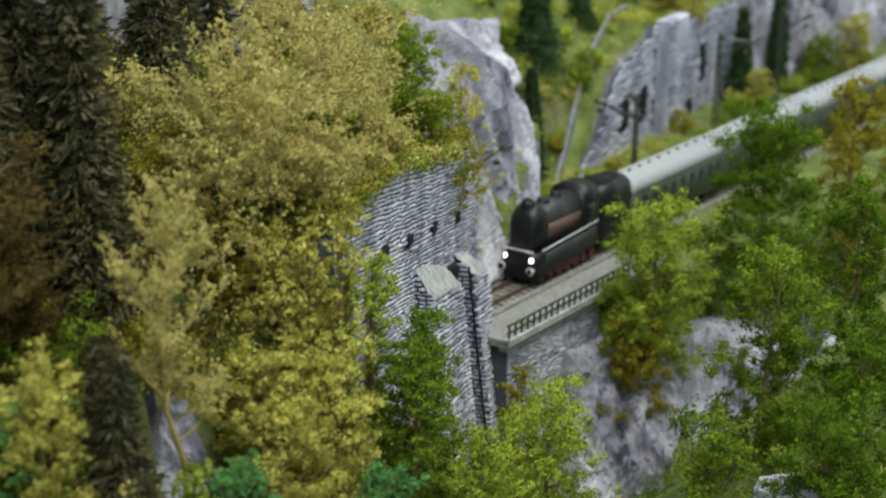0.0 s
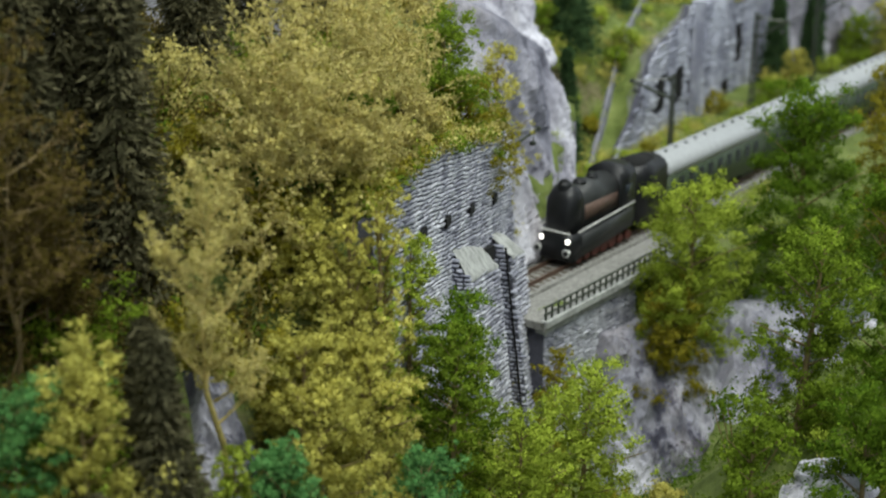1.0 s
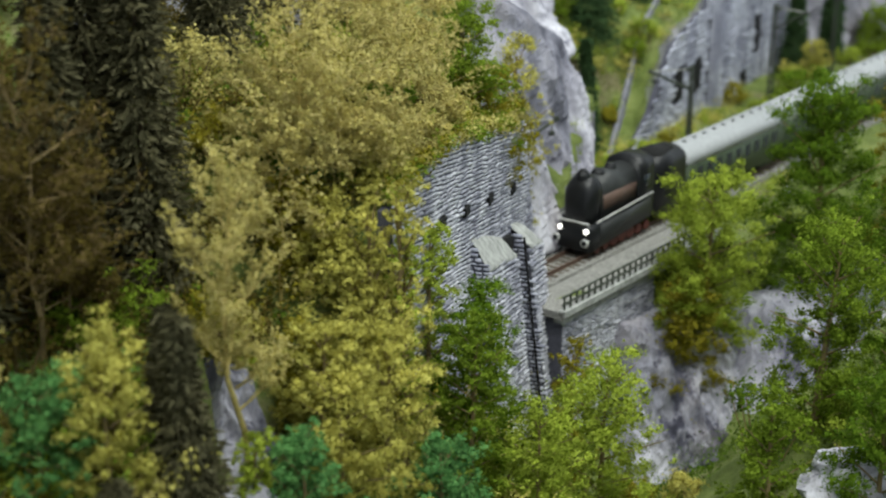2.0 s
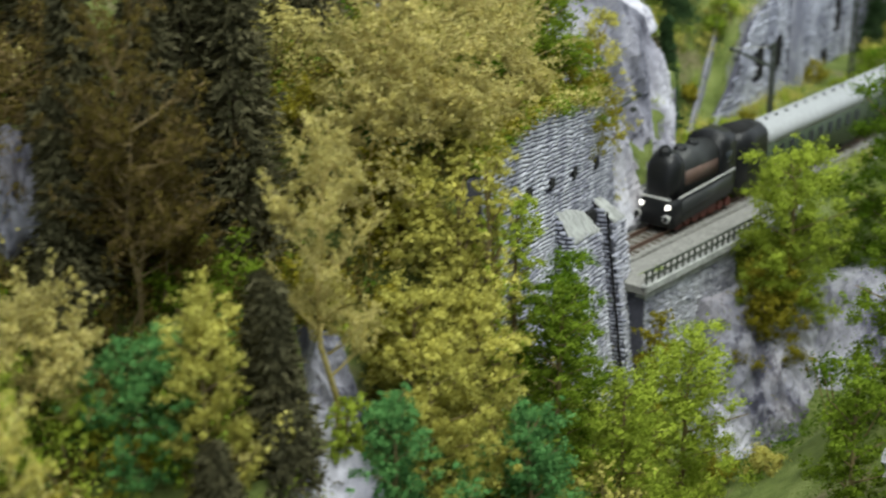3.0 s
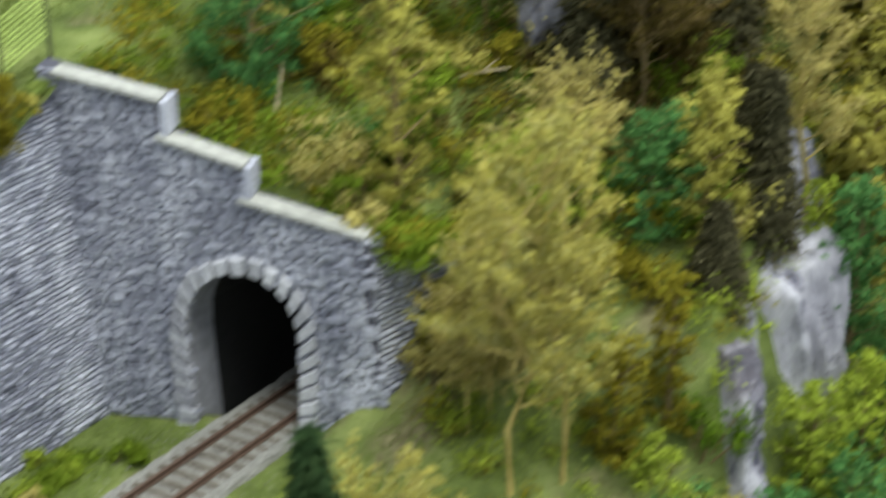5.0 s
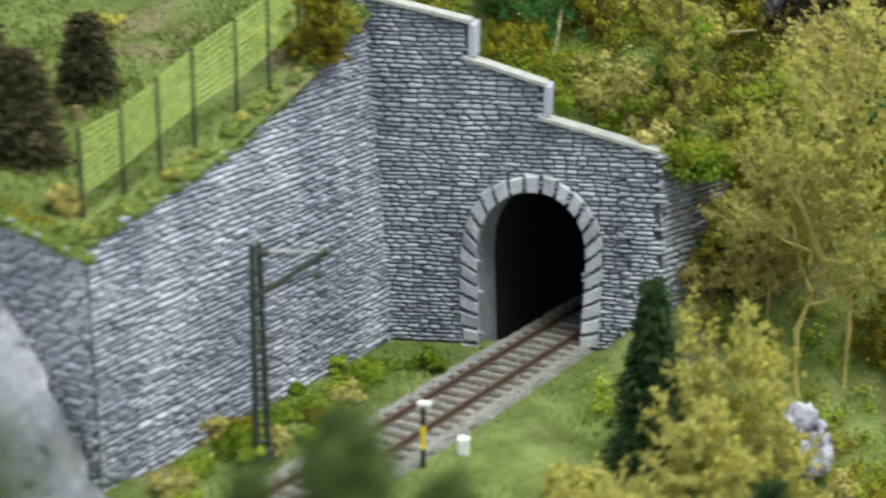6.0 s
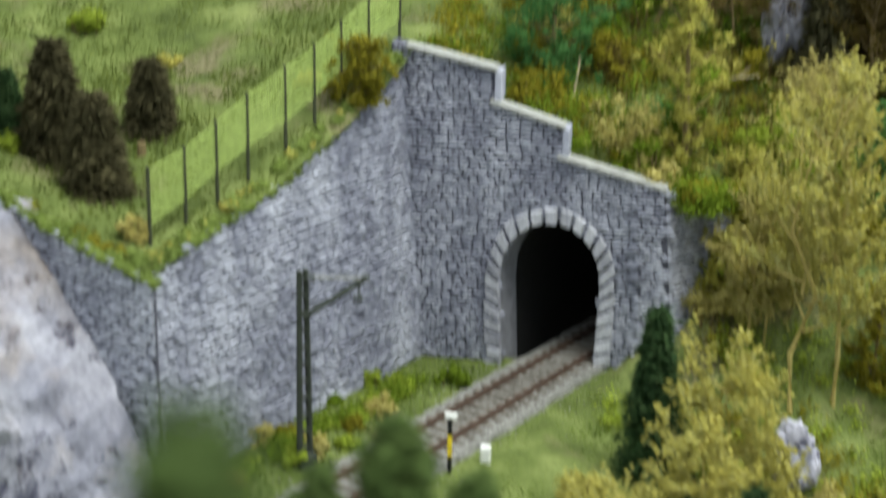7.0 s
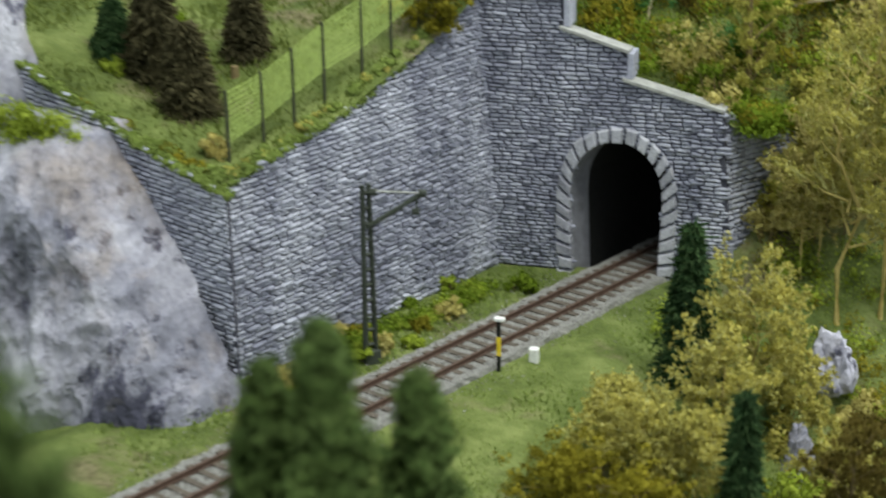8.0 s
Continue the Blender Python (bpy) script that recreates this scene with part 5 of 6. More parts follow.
def wispy(name, height, width, kind, seed, label="", bare=0.28):
    """A sea-foam model tree: a bare stem, bowed limbs, and curling twigs that carry a little flock at their tips."""
    rng = np.random.default_rng(seed)
    root = empty(name)
    tagged(root, label, "tree")
    bm = bmesh.new()
    r0 = height * 0.011
    knots = [Vector((0, 0, -0.03)), Vector((0, 0, 0))]
    for k in range(1, 6):
        knots.append(Vector((rng.normal() * height * 0.012 * k, rng.normal() * height * 0.012 * k, height * 0.92 * k / 5)))
    stem(bm, knots, [r0 * (1.15 - 0.16 * k) for k in range(7)])
    bark = BARK_YELLOW if kind != "brown" else BARK
    part("trunk", bm, bark, root)
    limbs = 17
    a0, b0, a1, b1 = [], [], [], []
    for k in range(limbs):
        f = bare + (0.97 - bare) * k / limbs
        i = min(4, int(f * 5 / 0.92))
        a = knots[i + 1].lerp(knots[min(i + 2, 6)], 0.5)
        a = Vector((a.x, a.y, height * f * 0.92))
        ang = k * 2.4 + rng.uniform(-0.6, 0.6)
        out = width / 2 * (1.1 - 0.55 * abs(f - 0.5)) * rng.uniform(0.6, 1.1) * (1.0 if f < 0.85 else 0.6)
        b = a + Vector((math.cos(ang) * out, math.sin(ang) * out, height * rng.uniform(0.06, 0.17)))
        m = a.lerp(b, 0.55) + Vector((0, 0, -height * 0.012))
        bm = bmesh.new()
        stem(bm, [a, m, b], [r0 * 0.4, r0 * 0.25, r0 * 0.1], 5)
        part("branch", bm, bark, root)
        along_ = rng.uniform(0.25, 1.0, 11)
        o = np.array(a) + (np.array(b) - np.array(a)) * along_[:, None]
        way = np.array(b - a) * 0.35 + rng.normal(size=(11, 3)) * width * 0.115 + np.array([0, 0, height * 0.02])
        a0.append(o)
        b0.append(o + way)
    a0, b0 = np.concatenate(a0), np.concatenate(b0)
    pick = np.repeat(np.arange(len(a0)), 10)
    f = rng.uniform(0.45, 1.1, (len(pick), 1))
    a1 = a0[pick] + (b0 - a0)[pick] * f
    b1 = a1 + rng.normal(size=(len(pick), 3)) * width * 0.032 + (b0 - a0)[pick] * 0.12
    v0, f0 = ribbons(rng, a0, b0, r0 * 0.11, 0.16)
    v1, f1 = ribbons(rng, a1, b1, 0.00018, 0.35)
    tagged(link("twig", np.concatenate([v0, v1]), f0 + [tuple(x + len(v0) for x in q) for q in f1], TWIG[kind], root), kind="stuff")
    v, f, nn = flakes(rng, b1, np.full(len(b1), width * 0.018), len(b1) * (9 if kind == "yellow" and height > 0.06 else 6), 0.00074, 1.0, height * 0.55)
    link("crown", v, f, LEAF[kind], root, normals=nn)
    return root


def conifer(name, height, width, kind, seed, label="", whorls=32, blades=98, tuft=1.0, taper=0.8):
    """A bottle-brush fir: whorls of drooping needle sprays round a stem, ragged at the rim."""
    rng = np.random.default_rng(seed)
    root = empty(name)
    tagged(root, label, "conifer")
    bm = bmesh.new()
    tube(bm, (0, 0, -0.03), (0, 0, height * 0.97), height * 0.014, height * 0.003)
    part("trunk", bm, BARK_DARK, root)
    n = whorls * blades
    f = (np.repeat(np.arange(whorls), blades) + rng.uniform(0, 0.6, n)) / whorls
    f = 0.03 + 0.96 * f
    lobes = 0.86 + 0.14 * np.sin(rng.uniform(0, 6, whorls))[np.repeat(np.arange(whorls), blades)]
    rim = width * 0.56 * (1 - f) ** taper * lobes + width * 0.02
    ang = rng.uniform(0, 2 * math.pi, n)
    rim = rim * (0.9 + 0.16 * np.sin(ang * 5 + np.repeat(rng.uniform(0, 6, whorls), blades)))
    d = np.stack([np.cos(ang), np.sin(ang), 0 * ang], -1)
    vs, ns = [], []
    for k in range(4):
        reach = rim * np.sqrt(rng.uniform(0.12, 1.1, n)) * (0.6 if k == 0 else 1.0)
        p = np.stack([0 * f, 0 * f, f * height], -1) + d * reach[:, None]
        p[:, 2] -= reach * 0.38 * rng.uniform(0.7, 1.1, n)
        size = (0.0014 + 0.0065 * height) * tuft * (1.8 if k == 0 else 1.0) * rng.uniform(0.5, 1.3, (n, 1))
        out = d + rng.normal(size=(n, 3)) * 0.45 - np.array([0, 0, 0.25])
        o = np.cross(out, rng.normal(size=(n, 3)))
        o /= np.linalg.norm(o, axis=1, keepdims=True) + 1e-9
        tri = np.stack([p - o * size * 0.3, p + o * size * 0.3, p + out * size], 1)
        v, nn = soften(tri, d + rng.normal(size=(n, 3)) * 0.25 + np.array([0, 0, 0.45]))
        vs.append(v)
        ns.append(nn)
    v = np.concatenate(vs)
    fs = [(3 * i, 3 * i + 1, 3 * i + 2) for i in range(len(v) // 3)]
    link("needles", v, fs, LEAF[kind], root, normals=np.concatenate(ns))
    return root


def plant(maker, rows, **common):
    """Sets each plant on the ground: x, y, top, width, then what is its own."""
    for k, (x, y, top, width, *own) in enumerate(rows):
        z = float(ground_height(np.array([x]), np.array([y]))[0]) - 0.002
        if 0.42 < x < 0.47 and 0.42 < y < 0.48:
            z = max(z, top - 1.45 * width)  # rooted in the cliff face
        maker(x, y, z, max(0.015, top - z), width, *own)


SORTS = {
    "g": ("green", "leafy model tree with mid-green foam foliage on the slope"),
    "l": ("light", "leafy model tree with light green foam foliage"),
    "d": ("dark", "leafy model tree with dark green foliage"),
    "y": ("olive", "leafy model tree with yellow-green foliage on the slope"),
    "o": ("ochre", "ochre-green flocked bush on the slope"),
    "t": ("teal", "bluish-green foam tree on the rocky slope"),
    "b": ("brown", "brown-green flocked bush among the undergrowth"),
    "c": ("evergreen", "dense rounded dark green foam evergreen"),
}


def put_leafy(x, y, z, h, w, sort, seed):
    kind, label = SORTS[sort]
    if sort == "c":
        evergreen("evergreen", h, w, kind, seed, label).location = (x, y, z)
        return
    low = 0.0 if sort in "ob" or h < w * 1.1 else 0.06
    ob = leafy("bush" if sort in "ob" else "tree", h, w, kind, seed, low=low, label=label, category="bush" if sort in "ob" else "tree", count=int(5200 + (5.2e6 if x > 0.4 else 3.5e6) * w * w), size=0.00076 + 0.0022 * w)
    ob.location = (x, y, z)


def put_wispy(x, y, z, h, w, kind, seed):
    ob = wispy("birch", h, w, kind, seed, "thin birch-like model tree with sparse " + {"straw": "straw-yellow", "yellow": "yellow-green", "brown": "brown"}[kind] + " flock")
    ob.location = (x, y, z)


def put_conifer(x, y, z, h, w, kind, seed):
    label = "dark brown-green bottle-brush model fir" if kind == "fir" else "small green bottle-brush model conifer"
    shrub = kind == "shrub"
    if shrub:
        label = "bushy brown-green model fir standing in the grass"
    ob = conifer("fir", h, w, kind, seed, label, tuft=1.25 if shrub else 1.0, taper=0.6 if shrub else 0.8)
    ob.location = (x, y, z)


plant(put_leafy, [
    (0.267, 0.176, 0.151, 0.029, "y", 0),
    (0.270, 0.174, 0.129, 0.027, "l", 1),
    (0.300, 0.220, 0.086, 0.047, "d", 6),
    (0.281, 0.229, 0.108, 0.027, "l", 7),
    (0.557, 0.923, 0.105, 0.072, "y", 15),
    (0.636, 0.934, 0.030, 0.025, "y", 16),
    (0.721, 1.039, 0.039, 0.042, "g", 17),
    (0.753, 1.040, 0.060, 0.042, "y", 18),
    (0.024, -0.206, 0.005, 0.044, "o", 25),
    (0.055, -0.222, 0.009, 0.044, "o", 26),
    (0.450, 0.458, 0.064, 0.074, "l", 27),
    (0.436, 0.441, 0.000, 0.056, "o", 28),
    (0.261, 0.169, 0.146, 0.021, "y", 29),
    (0.527, 0.500, 0.108, 0.090, "d", 30),
    (0.471, 0.292, 0.093, 0.063, "g", 31),
    (0.530, 0.331, 0.110, 0.061, "d", 32),
    (0.592, 0.543, 0.112, 0.072, "o", 33),
    (0.509, 0.246, 0.072, 0.049, "d", 34),
    (0.475, 0.199, 0.049, 0.064, "d", 35),
    (0.433, 0.220, 0.036, 0.043, "g", 36),
    (0.365, 0.278, 0.026, 0.071, "l", 37),
    (0.360, 0.353, 0.005, 0.027, "o", 38),
    (0.328, 0.208, 0.036, 0.052, "l", 39),
    (0.262, 0.147, 0.100, 0.046, "y", 40),
    (0.237, 0.134, 0.106, 0.040, "y", 41),
    (0.278, 0.245, 0.107, 0.020, "l", 42),
    (0.230, 0.099, 0.081, 0.026, "t", 43),
    (0.286, 0.138, 0.058, 0.033, "t", 44),
    (0.303, 0.400, 0.168, 0.060, "g", 50),
    (0.311, 0.414, 0.124, 0.064, "o", 51),
    (0.338, 0.480, 0.137, 0.042, "y", 52),
    (0.171, 0.069, 0.129, 0.039, "y", 58),
    (0.055, 0.030, 0.183, 0.037, "y", 60),
    (0.149, 0.068, 0.111, 0.040, "t", 61),
    (0.171, 0.079, 0.116, 0.029, "y", 62),
    (-0.008, 0.057, 0.203, 0.056, "t", 67),
    (-0.020, 0.057, 0.109, 0.026, "o", 68),
    (0.233, 0.092, 0.080, 0.037, "t", 69),
    (0.285, 0.142, 0.050, 0.042, "t", 70),
    (0.277, 0.079, 0.031, 0.046, "t", 71),
    (0.216, 0.036, 0.016, 0.040, "l", 72),
    (0.241, 0.058, 0.022, 0.042, "l", 111),
    (0.207, -0.002, -0.012, 0.042, "t", 112),
    (0.236, 0.026, -0.006, 0.046, "t", 113),
    (0.226, 0.188, 0.143, 0.030, "o", 114),
    (0.238, 0.184, 0.136, 0.032, "y", 115),
    (0.161, 0.012, 0.071, 0.021, "o", 73),
    (0.141, -0.003, 0.050, 0.027, "o", 74),
    (0.247, 0.126, 0.091, 0.048, "y", 75),
    (0.298, 0.199, 0.078, 0.044, "g", 76),
    (0.121, -0.186, 0.024, 0.040, "b", 79),
    (0.124, -0.108, -0.014, 0.036, "b", 214),
    (-0.082, -0.026, 0.146, 0.028, "o", 80),
    (0.258, 0.206, 0.131, 0.028, "y", 86),
    (0.249, 0.167, 0.120, 0.038, "y", 89),
    (0.416, 0.544, 0.022, 0.032, "g", 90),
    (0.249, 0.070, 0.059, 0.034, "t", 98),
    (0.216, 0.100, 0.073, 0.021, "l", 99),
    (0.229, 0.148, 0.098, 0.028, "o", 100),
    (0.259, 0.220, 0.120, 0.031, "y", 101),
    (0.086, 0.048, 0.092, 0.040, "y", 211),
    (0.098, 0.060, 0.105, 0.050, "l", 212),
    (0.076, 0.018, 0.060, 0.028, "y", 213),
    (0.0113, -0.4042, 0.1385, 0.023, "c", 201),
    (0.021, -0.3652, 0.1125, 0.023, "c", 202),
    (-0.004, -0.402, 0.128, 0.018, "c", 204),
    (0.0235, -0.5559, 0.2030, 0.0335, "c", 203),
])
plant(put_wispy, [
    (0.062, 0.222, 0.213, 0.049, "brown", 3),
    (0.091, 0.182, 0.188, 0.058, "brown", 4),
    (0.080, -0.106, 0.044, 0.036, "yellow", 21),
    (0.045, -0.178, 0.013, 0.032, "yellow", 23),
    (0.068, -0.140, 0.028, 0.030, "yellow", 22),
    (0.034, -0.165, 0.008, 0.028, "yellow", 24),
    (0.066, -0.178, 0.010, 0.028, "yellow", 27),
    (0.230, 0.194, 0.206, 0.050, "straw", 45),
    (0.268, 0.260, 0.203, 0.052, "straw", 46),
    (0.2125, 0.116, 0.170, 0.033, "straw", 47),
    (0.246, 0.343, 0.214, 0.052, "straw", 48),
    (0.268, 0.345, 0.168, 0.042, "straw", 49),
    (0.106, -0.027, 0.140, 0.040, "yellow", 59),
    (0.124, -0.016, 0.124, 0.034, "yellow", 215),
    (0.094, -0.100, 0.000, 0.024, "yellow", 216),
    (0.114, -0.140, -0.012, 0.024, "yellow", 217),
    (0.115, 0.070, 0.122, 0.037, "straw", 63),
    (0.141, 0.125, 0.174, 0.044, "brown", 65),
    (0.073, 0.128, 0.190, 0.067, "brown", 66),
    (0.094, 0.001, 0.082, 0.025, "yellow", 81),
    (0.087, -0.008, 0.078, 0.028, "straw", 118),
    (0.251, 0.203, 0.162, 0.039, "straw", 87),
    (0.279, 0.292, 0.151, 0.031, "straw", 88),
    (0.145, 0.147, 0.120, 0.027, "brown", 91),
    (0.148, 0.131, 0.165, 0.024, "brown", 93),
    (0.141, 0.117, 0.207, 0.040, "brown", 94),
    (0.268, 0.234, 0.152, 0.027, "straw", 102),
    (0.222, 0.180, 0.166, 0.036, "straw", 116),
    (0.238, 0.205, 0.178, 0.040, "straw", 117),
])
plant(put_conifer, [
    (0.193, 0.371, 0.242, 0.045, "fir", 2),
    (0.051, 0.157, 0.201, 0.047, "fir", 5),
    (0.417, 0.760, 0.139, 0.057, "conifer", 8),
    (0.460, 0.832, 0.120, 0.036, "conifer", 9),
    (0.406, 0.683, 0.087, 0.025, "conifer", 10),
    (0.388, 0.619, 0.086, 0.018, "fir", 11),
    (0.627, 0.964, 0.079, 0.031, "conifer", 12),
    (0.671, 1.007, 0.096, 0.028, "conifer", 13),
    (0.658, 1.052, 0.100, 0.032, "conifer", 14),
    (0.194, 0.081, 0.126, 0.033, "fir", 19),
    (0.176, 0.050, 0.082, 0.032, "fir", 20),
    (0.151, 0.187, 0.265, 0.047, "fir", 53),
    (0.171, 0.180, 0.262, 0.052, "fir", 54),
    (0.191, 0.269, 0.243, 0.042, "fir", 55),
    (0.141, 0.162, 0.256, 0.034, "fir", 56),
    (0.187, 0.103, 0.121, 0.027, "fir", 57),
    (0.118, 0.119, 0.184, 0.037, "fir", 64),
    (0.051, -0.103, 0.061, 0.035, "conifer", 77),
    (0.087, -0.208, 0.038, 0.024, "conifer", 78),
    (-0.192, -0.088, 0.150, 0.035, "shrub", 82),
    (-0.215, -0.083, 0.136, 0.030, "conifer", 83),
    (-0.167, -0.046, 0.136, 0.026, "shrub", 84),
    (-0.166, -0.111, 0.134, 0.031, "shrub", 85),
    (0.117, 0.153, 0.230, 0.038, "fir", 92),
    (0.093, 0.224, 0.219, 0.037, "fir", 95),
    (0.045, 0.211, 0.221, 0.048, "fir", 96),
    (0.109, 0.131, 0.175, 0.028, "fir", 97),
    (0.12, 0.30, 0.290, 0.044, "fir", 300),
    (0.155, 0.31, 0.285, 0.044, "fir", 302),
    (0.205, 0.42, 0.275, 0.046, "fir", 304),
    (0.235, 0.46, 0.265, 0.044, "fir", 308),
    (0.09, 0.28, 0.296, 0.042, "fir", 301),
    (0.06, 0.24, 0.318, 0.042, "fir", 303),
    (0.14, 0.42, 0.318, 0.042, "fir", 305),
    (0.03, 0.2, 0.289, 0.042, "fir", 306),
    (0.09, 0.21, 0.275, 0.042, "fir", 307),
    (0.05, 0.29, 0.324, 0.042, "fir", 309),
    (0.0, 0.16, 0.272, 0.042, "fir", 310),
    (-0.03, 0.13, 0.277, 0.042, "fir", 311),
])

# ---------------------------------------------------------------- undergrowth
def low_bush(kind, seed, w, h):
    """A low clump of flock: several puffs on short twigs."""
    rng = np.random.default_rng(seed)
    word = {"green": "mid-green", "light": "light green", "yellow": "yellow-green", "ochre": "ochre", "teal": "bluish-green", "dark": "dark green", "brown": "brown", "straw": "straw-coloured"}[kind]
    root = empty("bush")
    tagged(root, f"low {word} flocked bush in the undergrowth", "bush", "undergrowth")
    bm = bmesh.new()
    cs, rs = [], []
    for k in range(26):
        a = rng.uniform(0, 6.28)
        r = w * 0.40 * math.sqrt(rng.uniform(0, 1))
        c = (math.cos(a) * r, math.sin(a) * r, h * rng.uniform(0.25, 0.85) * (1 - (r / w) ** 2))
        cs.append(c)
        rs.append(w * rng.uniform(0.06, 0.16))
        if k % 3 == 0:
            tube(bm, (c[0] * 0.2, c[1] * 0.2, -0.006), c, 0.0006, 0.0003, 4)
    part("stem", bm, BARK, root)
    v, f, nn = flakes(rng, cs, rs, 1450, 0.00102, 0.9, h * 0.3)
    link("foliage", v, f, LEAF[kind], root, normals=nn)
    return root


BUSHES = {}


def scatter(count, seed, pick, kinds, lo, hi, sink=0.003):
    """Bushes strewn over a stretch of ground, clear of the tracks."""
    rng = random.Random(seed)
    done = 0
    for _ in range(count * 6):
        if done >= count:
            break
        x, y = pick(rng)
        ax, ay = np.array([x]), np.array([y])
        if abs(side(x, y, TRACK_A, TRACK_D)[0]) < 0.026 and y < 0.01 or abs(side(x, y, BRIDGE_A, BRIDGE_D)[0]) < 0.03 and side(x, y, BRIDGE_A, BRIDGE_D)[1] > -0.05:
            continue
        g, gs = side(x, y, GAL_A, GAL_D)
        if -0.028 < g < 0.02 and -0.09 < gs < 0.22:
            continue
        if 0.375 < x < 0.52 and 0.33 < y < 0.52:
            continue
        cd, cs = side(x, y, (0.180, 0.015), (0.056, 0.086))
        if -0.04 < cd < 0.006 and 0 < cs < 0.105 or 0.188 < x < 0.232 and 0.097 < y < 0.15:
            continue
        z = float(ground_height(ax, ay)[0])
        if abs(float(ground_height(ax + 0.006, ay)[0]) - z) > 0.02 or abs(float(ground_height(ax, ay + 0.006)[0]) - z) > 0.02:
            continue
        kind = rng.choice(kinds)
        if kind in ("brown", "dark") and x < 0.11 and y < 0.03:
            kind = "straw"
        form = rng.randrange(3)
        m = Matrix.LocRotScale((x, y, z - sink), Euler((rng.uniform(-0.2, 0.2), rng.uniform(-0.2, 0.2), rng.uniform(0, 6.28))), None)
        w = rng.uniform(lo, hi)
        key = (kind, form, w > (lo + hi) / 2, round(hi, 3))
        if key in BUSHES:
            copy_thing(BUSHES[key], m)
        else:
            b = low_bush(kind, len(BUSHES) + 70, w, w * rng.uniform(0.6, 1.05))
            b.matrix_world = m
            BUSHES[key] = b
        done += 1


def hillside(q0, q1, s0, s1):
    """Places along the slope between tunnel and gallery: s along it, q up it."""

    def pick(rng):
        s, q = rng.uniform(s0, s1), rng.uniform(q0, q1)
        return 0.09 + 0.614 * s - 0.789 * q, -0.03 + 0.789 * s + 0.614 * q

    return pick


def area(x0, x1, y0, y1):
    return lambda rng: (rng.uniform(x0, x1), rng.uniform(y0, y1))


scatter(46, 1, hillside(-0.075, 0.035, 0.02, 0.36), ["yellow", "yellow", "light", "ochre", "teal", "green", "straw"], 0.022, 0.042)
scatter(40, 2, hillside(0.03, 0.16, 0.0, 0.36), ["brown", "brown", "dark", "ochre", "straw", "green"], 0.025, 0.045)
scatter(24, 3, area(-0.05, 0.10, 0.02, 0.12), ["ochre", "green", "yellow", "teal", "light", "dark"], 0.018, 0.036)
scatter(34, 4, area(0.40, 0.70, 0.12, 0.42), ["green", "light", "dark", "green", "ochre"], 0.03, 0.055)
scatter(14, 5, area(0.30, 0.42, 0.16, 0.34), ["light", "green", "yellow", "ochre"], 0.025, 0.045)
scatter(30, 6, area(0.22, 0.33, 0.28, 0.56), ["yellow", "ochre", "green", "light", "straw"], 0.022, 0.04)
scatter(26, 7, area(0.38, 0.50, 0.60, 0.95), ["light", "green", "yellow", "ochre", "light"], 0.014, 0.03)
scatter(18, 8, area(0.50, 0.80, 0.80, 1.15), ["green", "yellow", "light", "ochre"], 0.018, 0.035)
scatter(24, 9, area(0.015, 0.16, -0.26, -0.02), ["yellow", "ochre", "light", "yellow", "straw"], 0.014, 0.032)
scatter(20, 10, area(0.14, 0.36, -0.10, 0.12), ["teal", "green", "dark", "teal", "light"], 0.03, 0.055)
scatter(14, 11, area(-0.30, -0.10, -0.16, 0.06), ["light", "yellow", "brown", "green"], 0.012, 0.022)
scatter(12, 12, area(-0.10, -0.02, -0.17, -0.02), ["green", "ochre", "dark", "light"], 0.010, 0.018)


def flock(name, kind, seed, count, pick, lo, hi, label, each=150):
    """Loose flock lying over the ground in small tufts."""
    rng = random.Random(seed)
    g = np.random.default_rng(seed)
    xy = np.array([pick(rng) for _ in range(count)])
    z = ground_height(xy[:, 0], xy[:, 1])
    steep = np.maximum(abs(ground_height(xy[:, 0] + 0.005, xy[:, 1]) - z), abs(ground_height(xy[:, 0], xy[:, 1] + 0.005) - z))
    q, s = side(xy[:, 0], xy[:, 1], TRACK_A, TRACK_D)
    q2, s2 = side(xy[:, 0], xy[:, 1], BRIDGE_A, BRIDGE_D)
    cd, cs = side(xy[:, 0], xy[:, 1], (0.180, 0.015), (0.056, 0.086))
    ok = ~((xy[:, 0] > 0.188) & (xy[:, 0] < 0.232) & (xy[:, 1] > 0.097) & (xy[:, 1] < 0.15)) & ~((cd > -0.04) & (cd < 0.004) & (cs > 0) & (cs < 0.105)) & (steep < 0.018) & ~((abs(q) < 0.023) & (xy[:, 1] < 0.0)) & ~((abs(q2) < 0.022) & (s2 > -0.05))
    xy, z = xy[ok], z[ok]
    r = g.uniform(lo, hi, len(xy))
    c = np.stack([xy[:, 0], xy[:, 1], z + r * 0.35], -1)
    v, f, nn = flakes(g, c, r, each * len(xy), 0.0009, 0.7)
    ob = link(name, v, f, LEAF[kind], normals=nn)
    return tagged(ob, label, "undergrowth", kind="stuff")


